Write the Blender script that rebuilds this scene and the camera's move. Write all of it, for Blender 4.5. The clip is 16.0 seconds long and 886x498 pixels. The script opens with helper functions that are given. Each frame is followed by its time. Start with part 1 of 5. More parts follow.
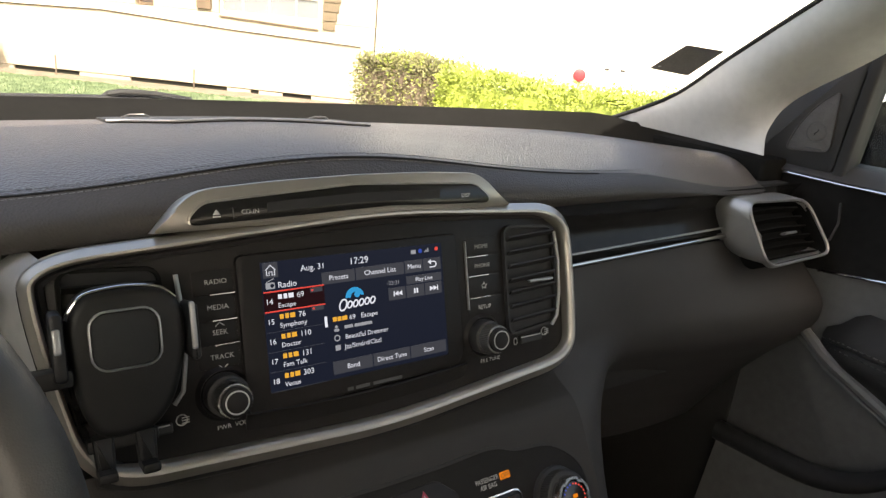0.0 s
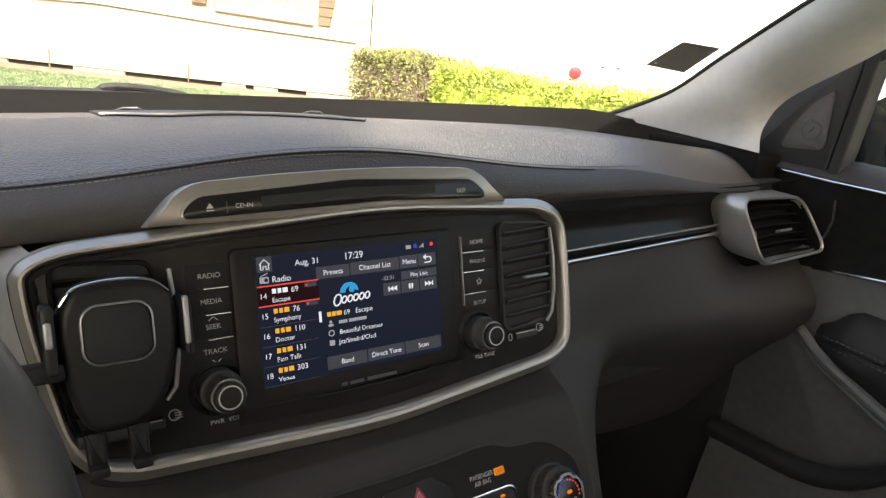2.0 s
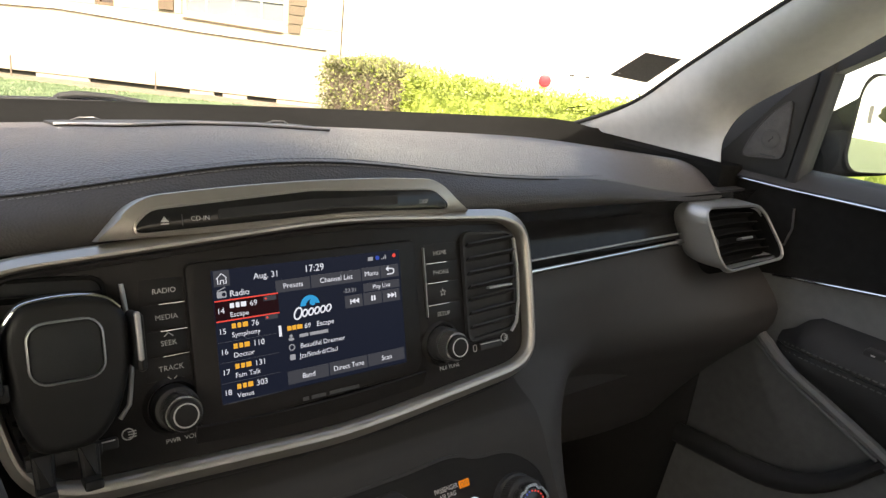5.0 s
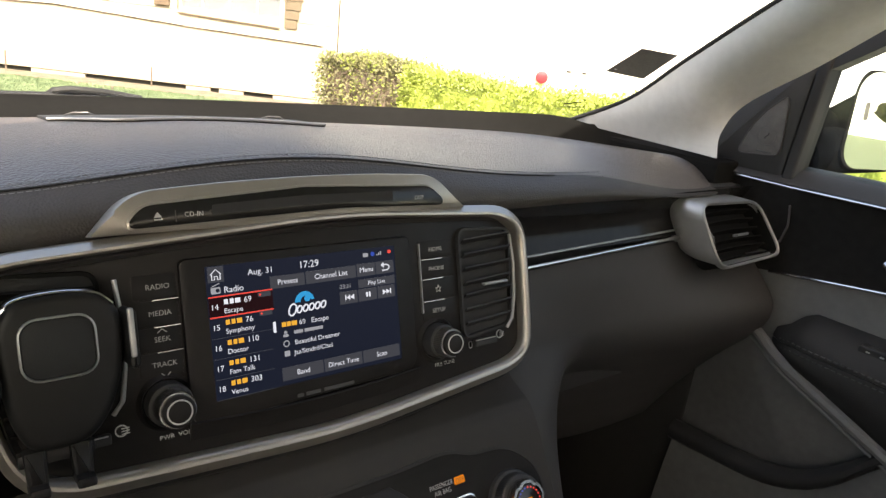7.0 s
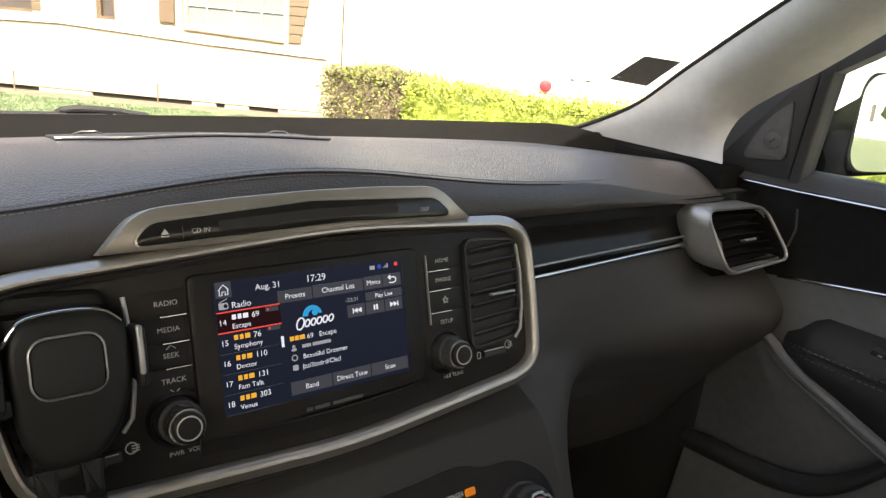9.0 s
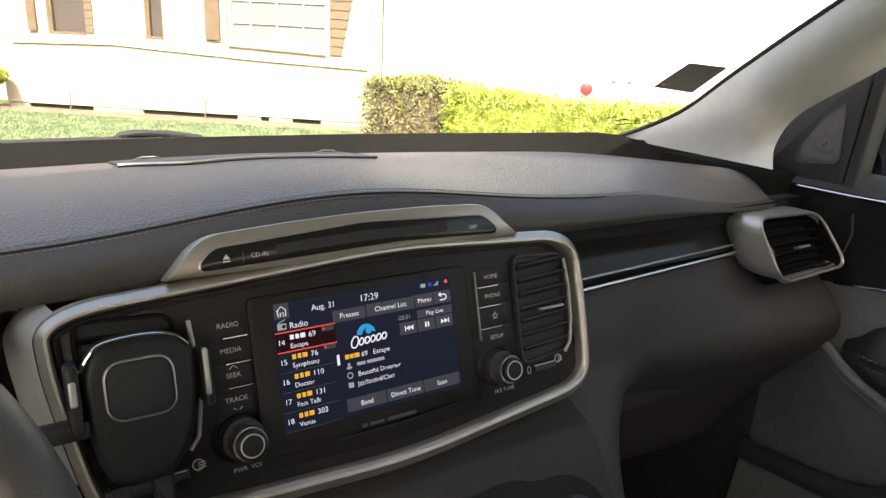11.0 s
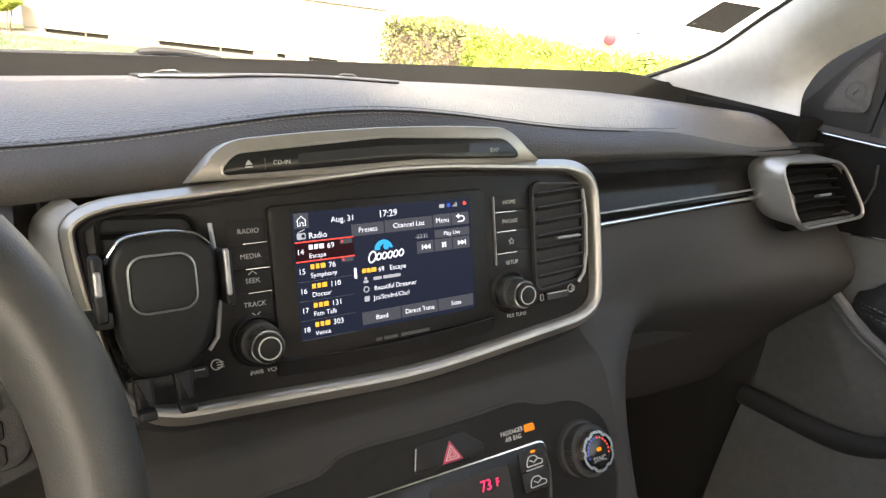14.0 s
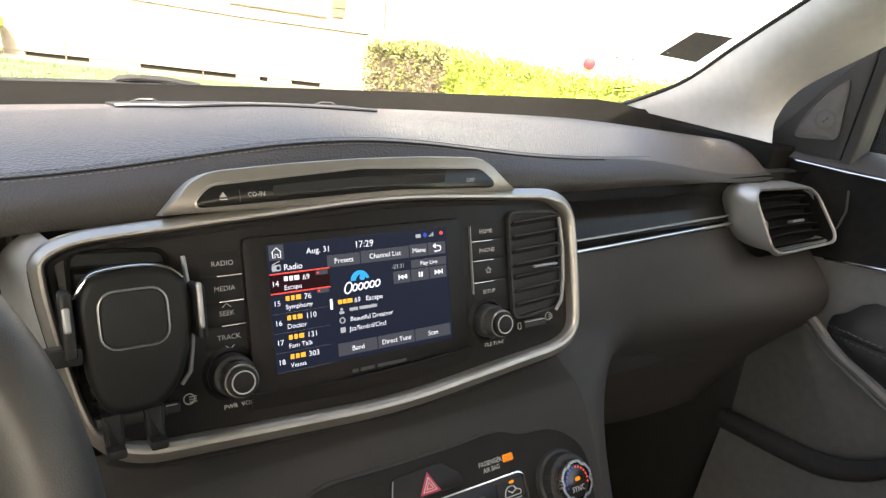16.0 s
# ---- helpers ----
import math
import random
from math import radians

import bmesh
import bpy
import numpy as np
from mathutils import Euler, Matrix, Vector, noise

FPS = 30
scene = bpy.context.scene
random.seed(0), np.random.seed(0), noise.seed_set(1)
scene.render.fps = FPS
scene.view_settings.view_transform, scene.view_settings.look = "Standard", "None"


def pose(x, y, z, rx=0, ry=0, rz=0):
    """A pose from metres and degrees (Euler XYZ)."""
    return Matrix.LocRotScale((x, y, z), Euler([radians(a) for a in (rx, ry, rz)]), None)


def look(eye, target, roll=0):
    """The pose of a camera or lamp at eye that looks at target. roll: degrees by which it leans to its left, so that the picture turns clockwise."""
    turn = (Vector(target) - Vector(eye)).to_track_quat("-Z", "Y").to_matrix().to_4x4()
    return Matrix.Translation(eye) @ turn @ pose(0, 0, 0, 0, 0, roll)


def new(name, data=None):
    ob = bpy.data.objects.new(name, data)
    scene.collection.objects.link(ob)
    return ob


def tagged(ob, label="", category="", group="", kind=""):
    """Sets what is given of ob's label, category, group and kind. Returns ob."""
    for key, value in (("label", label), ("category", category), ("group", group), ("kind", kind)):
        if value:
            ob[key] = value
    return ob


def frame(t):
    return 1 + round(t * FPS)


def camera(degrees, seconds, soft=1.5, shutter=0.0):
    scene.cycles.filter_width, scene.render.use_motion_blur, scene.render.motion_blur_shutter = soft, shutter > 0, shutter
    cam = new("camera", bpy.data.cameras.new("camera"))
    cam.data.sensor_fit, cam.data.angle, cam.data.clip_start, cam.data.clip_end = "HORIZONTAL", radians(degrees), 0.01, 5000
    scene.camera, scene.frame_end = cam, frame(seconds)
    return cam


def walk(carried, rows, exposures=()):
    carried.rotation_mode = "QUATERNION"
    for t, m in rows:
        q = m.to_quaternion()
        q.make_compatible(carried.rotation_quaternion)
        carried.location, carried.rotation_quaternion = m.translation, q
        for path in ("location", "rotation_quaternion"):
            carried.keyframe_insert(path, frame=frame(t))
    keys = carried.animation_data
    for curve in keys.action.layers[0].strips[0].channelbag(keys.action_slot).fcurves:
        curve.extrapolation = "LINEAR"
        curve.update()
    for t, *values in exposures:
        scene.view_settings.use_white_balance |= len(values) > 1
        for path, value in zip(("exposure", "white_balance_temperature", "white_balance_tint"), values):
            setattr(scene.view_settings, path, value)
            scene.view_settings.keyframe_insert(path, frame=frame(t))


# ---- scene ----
cam = camera(67.0, 16.0, soft=1.4)
PATH = [
    (0, (-0.2255, -0.4201, 1.3159), (0.8629, 1.1344, 0.6843), 5.75),
    (0.5, (-0.2251, -0.4191, 1.3142), (0.8662, 1.1320, 0.6794), 5.98),
    (1, (-0.2254, -0.4179, 1.3125), (0.8689, 1.1277, 0.6694), 6.21),
    (1.5, (-0.2247, -0.4173, 1.3124), (0.8729, 1.1254, 0.6678), 6.27),
    (2, (-0.2246, -0.4188, 1.3138), (0.8755, 1.1247, 0.6754), 6.14),
    (2.5, (-0.2223, -0.4184, 1.3156), (0.8947, 1.1175, 0.6885), 6.20),
    (3, (-0.2218, -0.4188, 1.3162), (0.9052, 1.1124, 0.6955), 6.27),
    (3.5, (-0.2206, -0.4185, 1.3163), (0.9146, 1.1062, 0.6946), 6.21),
    (4, (-0.2177, -0.4193, 1.3171), (0.9411, 1.0917, 0.7054), 6.37),
    (6.5, (-0.2147, -0.4199, 1.3163), (0.9592, 1.0784, 0.7021), 6.57),
    (7, (-0.2139, -0.4193, 1.3163), (0.9616, 1.0757, 0.6974), 6.62),
    (7.5, (-0.2148, -0.4192, 1.3162), (0.9533, 1.0794, 0.6919), 6.51),
    (8, (-0.2146, -0.4191, 1.3158), (0.9562, 1.0767, 0.6898), 6.56),
    (8.2, (-0.2127, -0.4207, 1.3152), (0.9512, 1.0814, 0.6914), 6.35),
    (10.3, (-0.2153, -0.4167, 1.3279), (0.9542, 1.1077, 0.7725), 4.03),
    (10.5, (-0.2128, -0.4208, 1.3293), (0.9128, 1.1289, 0.7538), 3.65),
    (11, (-0.2219, -0.4208, 1.3285), (0.8370, 1.1723, 0.7448), 3.12),
    (11.5, (-0.2277, -0.4193, 1.3271), (0.7884, 1.1968, 0.7304), 3.08),
    (12, (-0.2279, -0.4188, 1.3255), (0.7934, 1.1937, 0.7281), 3.32),
    (12.5, (-0.2267, -0.4190, 1.3256), (0.7979, 1.1884, 0.7202), 3.28),
    (13, (-0.2235, -0.4144, 1.3213), (0.8059, 1.1715, 0.6694), 3.88),
    (13.5, (-0.2228, -0.4169, 1.3085), (0.8189, 1.1229, 0.5713), 5.39),
    (14, (-0.2306, -0.4248, 1.3067), (0.7849, 1.1360, 0.5770), 5.72),
    (14.5, (-0.2315, -0.4245, 1.3090), (0.7753, 1.1513, 0.5995), 5.38),
    (15, (-0.2344, -0.4254, 1.3099), (0.7547, 1.1602, 0.5972), 5.20),
    (15.5, (-0.2327, -0.4254, 1.3098), (0.7734, 1.1520, 0.6029), 5.68),
    (16, (-0.2255, -0.4258, 1.3138), (0.8391, 1.1313, 0.6486), 5.89),
]
EXPOSE = [(t, e, 7150, 13) for t, e in ((0.0, 1.7), (2.5, 1.76), (8.2, 1.76), (12.5, 1.75), (13.2, 1.8), (13.7, 2.62), (15.5, 2.62), (16.0, 2.42))]
walk(cam, [(t, look(eye, target, roll)) for t, eye, target, roll in PATH], EXPOSE)

# ---- light: clear day, sun behind the car and high ----
SUN_EL, SUN_AZ = radians(47), radians(208)
world = bpy.data.worlds.new("sky")
scene.world = world
world.use_nodes = True
wn = world.node_tree
sky = wn.nodes.new("ShaderNodeTexSky")
sky.sky_type, sky.sun_disc, sky.sun_elevation, sky.sun_rotation = "NISHITA", False, SUN_EL, SUN_AZ
sky.dust_density, sky.air_density = 7.0, 1.0
wn.nodes["Background"].inputs[1].default_value = 0.19
wn.links.new(sky.outputs[0], wn.nodes["Background"].inputs[0])
sun_data = bpy.data.lights.new("sun", "SUN")
sun_data.energy, sun_data.angle, sun_data.color = 3.6, radians(0.6), (1.0, 0.95, 0.87)
sun = new("sun", sun_data)
sun.matrix_world = look((0, 0, 30), (0, 0, 0))
sun_way = Vector((math.sin(SUN_AZ) * math.cos(SUN_EL), math.cos(SUN_AZ) * math.cos(SUN_EL), math.sin(SUN_EL)))
sun.matrix_world = look(sun_way * 40, (0, 0, 0))


# ---- materials ----
def mat(name, colour, rough=0.6, metal=0.0, vary=0.12, scale=6.0, bump=0.0, bump_scale=400.0, coat=0.0, spec=0.5, second=None, kind="noise"):
    """A surface with colour that drifts at two scales and a fine relief."""
    m = bpy.data.materials.new(name)
    m.use_nodes = True
    nt = m.node_tree
    b = nt.nodes["Principled BSDF"]
    b.inputs["Roughness"].default_value, b.inputs["Metallic"].default_value = rough, metal
    b.inputs["Coat Weight"].default_value, b.inputs["Specular IOR Level"].default_value = coat, spec
    b.inputs["Coat Roughness"].default_value = 0.05
    co = nt.nodes.new("ShaderNodeTexCoord")
    big, fine = nt.nodes.new("ShaderNodeTexNoise"), nt.nodes.new("ShaderNodeTexNoise")
    big.inputs["Scale"].default_value, fine.inputs["Scale"].default_value = scale, scale * 14
    big.inputs["Detail"].default_value = 5
    for n in (big, fine):
        nt.links.new(co.outputs["Object"], n.inputs["Vector"])
    mean = nt.nodes.new("ShaderNodeMath")
    mean.operation = "MULTIPLY_ADD"
    mean.inputs[1].default_value = 0.6
    nt.links.new(big.outputs[0], mean.inputs[0])
    part_fine = nt.nodes.new("ShaderNodeMath")
    part_fine.operation = "MULTIPLY"
    part_fine.inputs[1].default_value = 0.4
    nt.links.new(fine.outputs[0], part_fine.inputs[0])
    nt.links.new(part_fine.outputs[0], mean.inputs[2])
    ramp = nt.nodes.new("ShaderNodeValToRGB")
    dark = [c * (1 - vary) for c in colour]
    light = second or [min(1, c * (1 + vary)) for c in colour]
    ramp.color_ramp.elements[0].position, ramp.color_ramp.elements[1].position = 0.35, 0.65
    ramp.color_ramp.elements[0].color, ramp.color_ramp.elements[1].color = (*dark, 1), (*light, 1)
    nt.links.new(mean.outputs[0], ramp.inputs[0])
    nt.links.new(ramp.outputs[0], b.inputs["Base Color"])
    drift = nt.nodes.new("ShaderNodeMapRange")
    drift.inputs[3].default_value, drift.inputs[4].default_value = max(0, rough * 0.88), min(1, rough * 1.12)
    nt.links.new(big.outputs[0], drift.inputs[0])
    nt.links.new(drift.outputs[0], b.inputs["Roughness"])
    if bump:
        if kind == "leather":
            tex = nt.nodes.new("ShaderNodeTexVoronoi")
            tex.inputs["Scale"].default_value = bump_scale
        else:
            tex = nt.nodes.new("ShaderNodeTexNoise")
            tex.inputs["Scale"].default_value, tex.inputs["Detail"].default_value = bump_scale, 3
        nt.links.new(co.outputs["Object"], tex.inputs["Vector"])
        bn = nt.nodes.new("ShaderNodeBump")
        bn.inputs["Strength"].default_value, bn.inputs["Distance"].default_value = bump, 0.0006 if bump_scale > 60 else 0.02
        nt.links.new(tex.outputs[0], bn.inputs["Height"])
        nt.links.new(bn.outputs[0], b.inputs["Normal"])
    return m


def glow(name, colour, strength):
    m = bpy.data.materials.new(name)
    m.use_nodes = True
    b = m.node_tree.nodes["Principled BSDF"]
    b.inputs["Base Color"].default_value = (*[0.02 * c for c in colour], 1)
    b.inputs["Specular IOR Level"].default_value = 0.05
    b.inputs["Emission Color"].default_value, b.inputs["Emission Strength"].default_value = (*colour, 1), strength
    b.inputs["Roughness"].default_value = 0.3
    return m


def pane_material(name, tint=(0.93, 0.96, 0.94)):
    m = bpy.data.materials.new(name)
    m.use_nodes = True
    nt = m.node_tree
    nt.nodes.remove(nt.nodes["Principled BSDF"])
    clear, shine = nt.nodes.new("ShaderNodeBsdfTransparent"), nt.nodes.new("ShaderNodeBsdfGlossy")
    clear.inputs[0].default_value, shine.inputs["Roughness"].default_value = (*tint, 1), 0.01
    mix = nt.nodes.new("ShaderNodeMixShader")
    mix.inputs[0].default_value = 0.03
    nt.links.new(clear.outputs[0], mix.inputs[1])
    nt.links.new(shine.outputs[0], mix.inputs[2])
    nt.links.new(mix.outputs[0], nt.nodes["Material Output"].inputs[0])
    return m


# dash leatherette with the windscreen glare on the pad put into its colour
PAD = mat("pad_leatherette_glare", (0.092, 0.076, 0.066), 0.37, bump=1.6, bump_scale=430, spec=0.75, kind="leather", vary=0.08)
FACE = mat("dash_soft_plastic", (0.0285, 0.0266, 0.0245), 0.7, spec=0.35, bump=0.35, bump_scale=1300, vary=0.08)
# the same plastic made lighter for the light on the passenger panel
PASSENGER = mat("passenger_plastic_lit", (0.037, 0.035, 0.0325), 0.66, bump=0.35, bump_scale=1300, vary=0.08)
# dash plastic darkened for the shade low on the console
CLIMATE_SHADED = mat("console_plastic_shaded", (0.0150, 0.0142, 0.0134), 0.8, spec=0.2, bump=0.3, bump_scale=1300, vary=0.1)
# same leatherette as the pad, darker where less glare falls
FACE_TOP = mat("dash_face_leatherette", (0.047, 0.042, 0.037), 0.55, bump=0.6, bump_scale=520, kind="leather", vary=0.08)
HARD = mat("hard_black_plastic", (0.025, 0.0245, 0.024), 0.55, bump=0.25, bump_scale=1500, vary=0.12)
COWL = mat("cowl_black", (0.0125, 0.0122, 0.0116), 0.85, bump=0.2, bump_scale=900, spec=0.0)
GLOSS = mat("gloss_black", (0.016, 0.0158, 0.0155), 0.16, coat=0.0, spec=0.35, vary=0.2)
FASCIA = mat("fascia_black", (0.0165, 0.0152, 0.0145), 0.45, bump=0.1, bump_scale=1800, vary=0.15, spec=0.22)
MOUNT = mat("holder_plastic", (0.015, 0.0147, 0.0143), 0.45, vary=0.15, spec=0.3)
GLOSS_DARK = mat("piano_black", (0.016, 0.0152, 0.0146), 0.2, vary=0.2, spec=0.16)
FLANK = mat("flank_grey", (0.38, 0.38, 0.38), 0.45, metal=0.35, vary=0.08)
SILVER = mat("satin_silver", (0.42, 0.395, 0.35), 0.36, metal=0.75, vary=0.05, bump=0.08, bump_scale=2500)
SILVER_COOL = mat("painted_silver", (0.36, 0.36, 0.35), 0.34, metal=0.6, vary=0.05, bump=0.08, bump_scale=2500)
SMOKE = mat("smoke_trim", (0.10, 0.095, 0.095), 0.4, metal=0.5, vary=0.06)
KNURL = mat("knurled_silver", (0.42, 0.42, 0.41), 0.28, metal=0.95, vary=0.05)
DIAL = mat("dial_chrome", (0.50, 0.50, 0.49), 0.2, metal=1.0, vary=0.04)
CHROME = mat("chrome", (0.64, 0.635, 0.62), 0.16, metal=1.0, vary=0.03)
PILLAR = mat("pillar_grey_fabric", (0.66, 0.655, 0.64), 0.85, bump=0.5, bump_scale=1400, vary=0.07)
ROOFLINE = mat("headliner", (0.5, 0.49, 0.46), 0.9, bump=0.4, bump_scale=900)
CARPET = mat("carpet_dark", (0.03, 0.029, 0.028), 0.95, bump=1.0, bump_scale=700, vary=0.3, scale=20)
DOOR_SOFT = mat("door_soft_grey", (0.155, 0.155, 0.15), 0.62, bump=0.3, bump_scale=1100)
# door grey darkened for the shade in the pocket; the armrest seam shares it
DOOR_SHADED = mat("door_grey_shaded", (0.105, 0.105, 0.10), 0.55, bump=0.35, bump_scale=900, vary=0.15)
LEATHER = mat("wheel_leather", (0.055, 0.052, 0.049), 0.42, bump=0.12, bump_scale=1100, kind="leather", vary=0.15)
ARMREST = mat("armrest_leatherette", (0.026, 0.0255, 0.025), 0.6, bump=0.3, bump_scale=600, kind="leather", spec=0.3, vary=0.1)
THREAD = mat("thread", (0.18, 0.172, 0.165), 0.8, vary=0.2, scale=300)
PRINT = mat("printed_grey", (0.52, 0.51, 0.485), 0.5, vary=0.04)
PRINT_DIM = mat("printed_dim", (0.07, 0.07, 0.07), 0.5, vary=0.04)
RED_PRINT = mat("hazard_red", (0.42, 0.03, 0.07), 0.4, vary=0.05)
RUBBER = mat("rubber", (0.021, 0.0205, 0.02), 0.75, bump=0.2, bump_scale=900)
GRILLE = mat("speaker_mesh", (0.035, 0.033, 0.032), 0.6, bump=1.0, bump_scale=1200, vary=0.3, scale=60)
GRILLE_GREY = mat("tweeter_mesh", (0.115, 0.108, 0.102), 0.5, metal=0.3, bump=0.8, bump_scale=1600, vary=0.25, scale=60)
BODY_WHITE = mat("white_car_paint", (0.78, 0.79, 0.8), 0.25, coat=0.8, vary=0.03)
# black plastic darkened further, for the shade on the mirror housing
HOUSING_SHADED = mat("mirror_black_shaded", (0.005, 0.005, 0.005), 0.9, spec=0.0, vary=0.2)
MIRROR = mat("mirror_silver", (0.9, 0.91, 0.9), 0.01, metal=1.0, vary=0.01)
STICKER = mat("sticker_back", (0.2, 0.195, 0.18), 0.7, vary=0.15, scale=30)
WINDSCREEN = pane_material("windscreen_glass")
SIDE_GLASS = pane_material("side_glass", (0.85, 0.9, 0.88))
LCD = glow("display_back", (0.012, 0.016, 0.032), 0.26)
LCD_TILE = glow("display_tile", (0.05, 0.055, 0.07), 0.3)
LCD_RED = glow("display_red_band", (0.022, 0.005, 0.008), 0.2)
LCD_WHITE = glow("display_white", (0.80, 0.86, 1.0), 0.30)
LCD_GREY = glow("display_grey", (0.45, 0.48, 0.55), 0.22)
LCD_AMBER = glow("display_amber", (0.95, 0.50, 0.06), 0.26)
LCD_LINE = glow("display_red", (1.0, 0.10, 0.08), 0.24)
LCD_BLUE = glow("display_blue", (0.02, 0.35, 0.75), 0.28)
AMBER_LAMP = glow("amber_lamp", (1.0, 0.30, 0.015), 0.22)
RED_DIGIT = glow("red_digit", (1.0, 0.03, 0.12), 0.5)
BLUE_MARK = glow("blue_mark", (0.05, 0.12, 0.7), 0.18)
STUCCO = mat("cream_stucco", (0.37, 0.325, 0.255), 0.9, bump=0.5, bump_scale=45, vary=0.06, scale=1.2)
WHITE_WALL = mat("white_stucco", (0.70, 0.69, 0.63), 0.9, bump=0.4, bump_scale=45, vary=0.04, scale=1.0)
TRIM_PAINT = mat("cream_trim", (0.52, 0.48, 0.40), 0.6, vary=0.04)
PIPE = mat("pipe_paint", (0.46, 0.43, 0.30), 0.7)
BROWN = mat("brown_timber", (0.12, 0.085, 0.055), 0.75, vary=0.2, scale=8, bump=0.3, bump_scale=50)
SIDING = mat("tan_siding", (0.13, 0.10, 0.065), 0.75, vary=0.12, scale=8)
ROOF_TILE = mat("roof_shingle", (0.13, 0.11, 0.10), 0.9, vary=0.25, scale=10, bump=0.6, bump_scale=30)
# near-black colour stands in for the unlit hollow under the wall
DARK_GAP = mat("crawlspace_dark", (0.02, 0.018, 0.016), 0.95)
SOIL = mat("bare_soil", (0.17, 0.13, 0.095), 0.95, vary=0.3, scale=5, bump=0.8, bump_scale=30)
LAWN = mat("lawn_soil", (0.10, 0.135, 0.055), 0.95, second=(0.13, 0.15, 0.07), vary=0.35, scale=2.5, bump=0.8, bump_scale=50)
CONCRETE = mat("driveway_concrete", (0.36, 0.34, 0.31), 0.9, vary=0.12, scale=2, bump=0.4, bump_scale=40)
GRASS = mat("grass_blade", (0.105, 0.165, 0.075), 0.7, second=(0.20, 0.255, 0.135), vary=0.3, scale=3)
LEAF = mat("hedge_leaf", (0.19, 0.25, 0.04), 0.5, second=(0.41, 0.48, 0.085), vary=0.4, scale=5)
LEAF_DARK = mat("shrub_leaf", (0.135, 0.12, 0.07), 0.6, second=(0.25, 0.245, 0.10), vary=0.4, scale=5)
TWIG = mat("twig", (0.16, 0.12, 0.09), 0.9, vary=0.2)
RED_PAINT = mat("red_paint", (0.45, 0.03, 0.04), 0.4)
HOUSE_GLASS = mat("house_window_glass", (0.17, 0.19, 0.20), 0.08, coat=0.5, vary=0.1, scale=1.5)
# flat dark tone stands in for unlit rooms and vent holes
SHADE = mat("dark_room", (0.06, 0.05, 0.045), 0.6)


# ---- building helpers ----
def part(name, bm, material, parent=None, label="", smooth=False, m=None):
    """Links a bmesh as one mesh object, under a thing or a part."""
    me = bpy.data.meshes.new(name)
    bmesh.ops.recalc_face_normals(bm, faces=bm.faces[:])
    bm.to_mesh(me)
    bm.free()
    if smooth:
        me.polygons.foreach_set("use_smooth", [True] * len(me.polygons))
        me.set_sharp_from_angle(angle=radians(38))
    me.materials.append(material)
    ob = new(name, me)
    if parent:
        ob.parent = parent
    if m is not None:
        ob.matrix_basis = m
    if label:
        ob["label"] = label
    return ob


def thing(name, label, category, m=None, group="", kind=""):
    ob = new(name)
    ob.empty_display_size = 0.05
    if m is not None:
        ob.matrix_basis = m
    return tagged(ob, label, category, group, kind)


def box(bm, x0, x1, y0, y1, z0, z1, bevel=0.0, seg=2):
    b2 = bmesh.new()
    bmesh.ops.create_cube(b2, size=1)
    for v in b2.verts:
        v.co = Vector(((x0 + x1) / 2 + v.co.x * (x1 - x0), (y0 + y1) / 2 + v.co.y * (y1 - y0), (z0 + z1) / 2 + v.co.z * (z1 - z0)))
    if bevel:
        bmesh.ops.bevel(b2, geom=b2.edges[:], offset=bevel, segments=seg, profile=0.6, affect="EDGES")
    return join(bm, b2)


def join(bm, other):
    me = bpy.data.meshes.new("tmp")
    other.to_mesh(me)
    other.free()
    bm.from_mesh(me)
    bpy.data.meshes.remove(me)
    return bm


def boxed(*a, **k):
    return box(bmesh.new(), *a, **k)


def grid(fn, us, vs, thick=0.0):
    """A sheet fn(u, v) over two lists of parameters."""
    bm = bmesh.new()
    rows = [[bm.verts.new(fn(u, v)) for v in vs] for u in us]
    for a, b in zip(rows, rows[1:]):
        for i in range(len(vs) - 1):
            bm.faces.new((a[i], b[i], b[i + 1], a[i + 1]))
    if thick:
        bmesh.ops.recalc_face_normals(bm, faces=bm.faces[:])
        bmesh.ops.solidify(bm, geom=bm.faces[:], thickness=thick)
    return bm


def span(a, b, n):
    return [a + (b - a) * i / n for i in range(n + 1)]


def plate(outline, z0, z1, bevel=0.0, seg=2):
    """An outline in the plane, drawn up from z0 to z1, with its front edge rounded."""
    bm = bmesh.new()
    low = [bm.verts.new((x, y, z0)) for x, y in outline]
    n = len(outline)
    P = [Vector(p) for p in outline]
    area = sum(P[i].x * P[(i + 1) % n].y - P[(i + 1) % n].x * P[i].y for i in range(n))
    sign = 1 if area > 0 else -1
    rings = [low]
    levels = [(0.0, z1)] if not bevel else [(bevel * (1 - math.cos(a)), z1 - bevel + bevel * math.sin(a)) for a in span(0, math.pi / 2, seg)]
    for inset, z in levels:
        ring = []
        for i in range(n):
            d = (P[(i + 1) % n] - P[i - 1])
            nrm = Vector((-d.y, d.x)).normalized() * sign
            ring.append(bm.verts.new((P[i].x + nrm.x * inset, P[i].y + nrm.y * inset, z)))
        rings.append(ring)
    for a, b in zip(rings, rings[1:]):
        for i in range(n):
            bm.faces.new((a[i], a[(i + 1) % n], b[(i + 1) % n], b[i]))
    bm.faces.new(rings[-1])
    bm.faces.new(list(reversed(low)))
    return bm


def rrect(cx, cy, w, h, r, n=5):
    pts = []
    for k, (sx, sy) in enumerate(((1, 1), (-1, 1), (-1, -1), (1, -1))):
        for i in range(n + 1):
            a = math.pi / 2 * (k + i / n)
            pts.append((cx + sx * (w / 2 - r) + r * math.cos(a), cy + sy * (h / 2 - r) + r * math.sin(a)))
    return pts


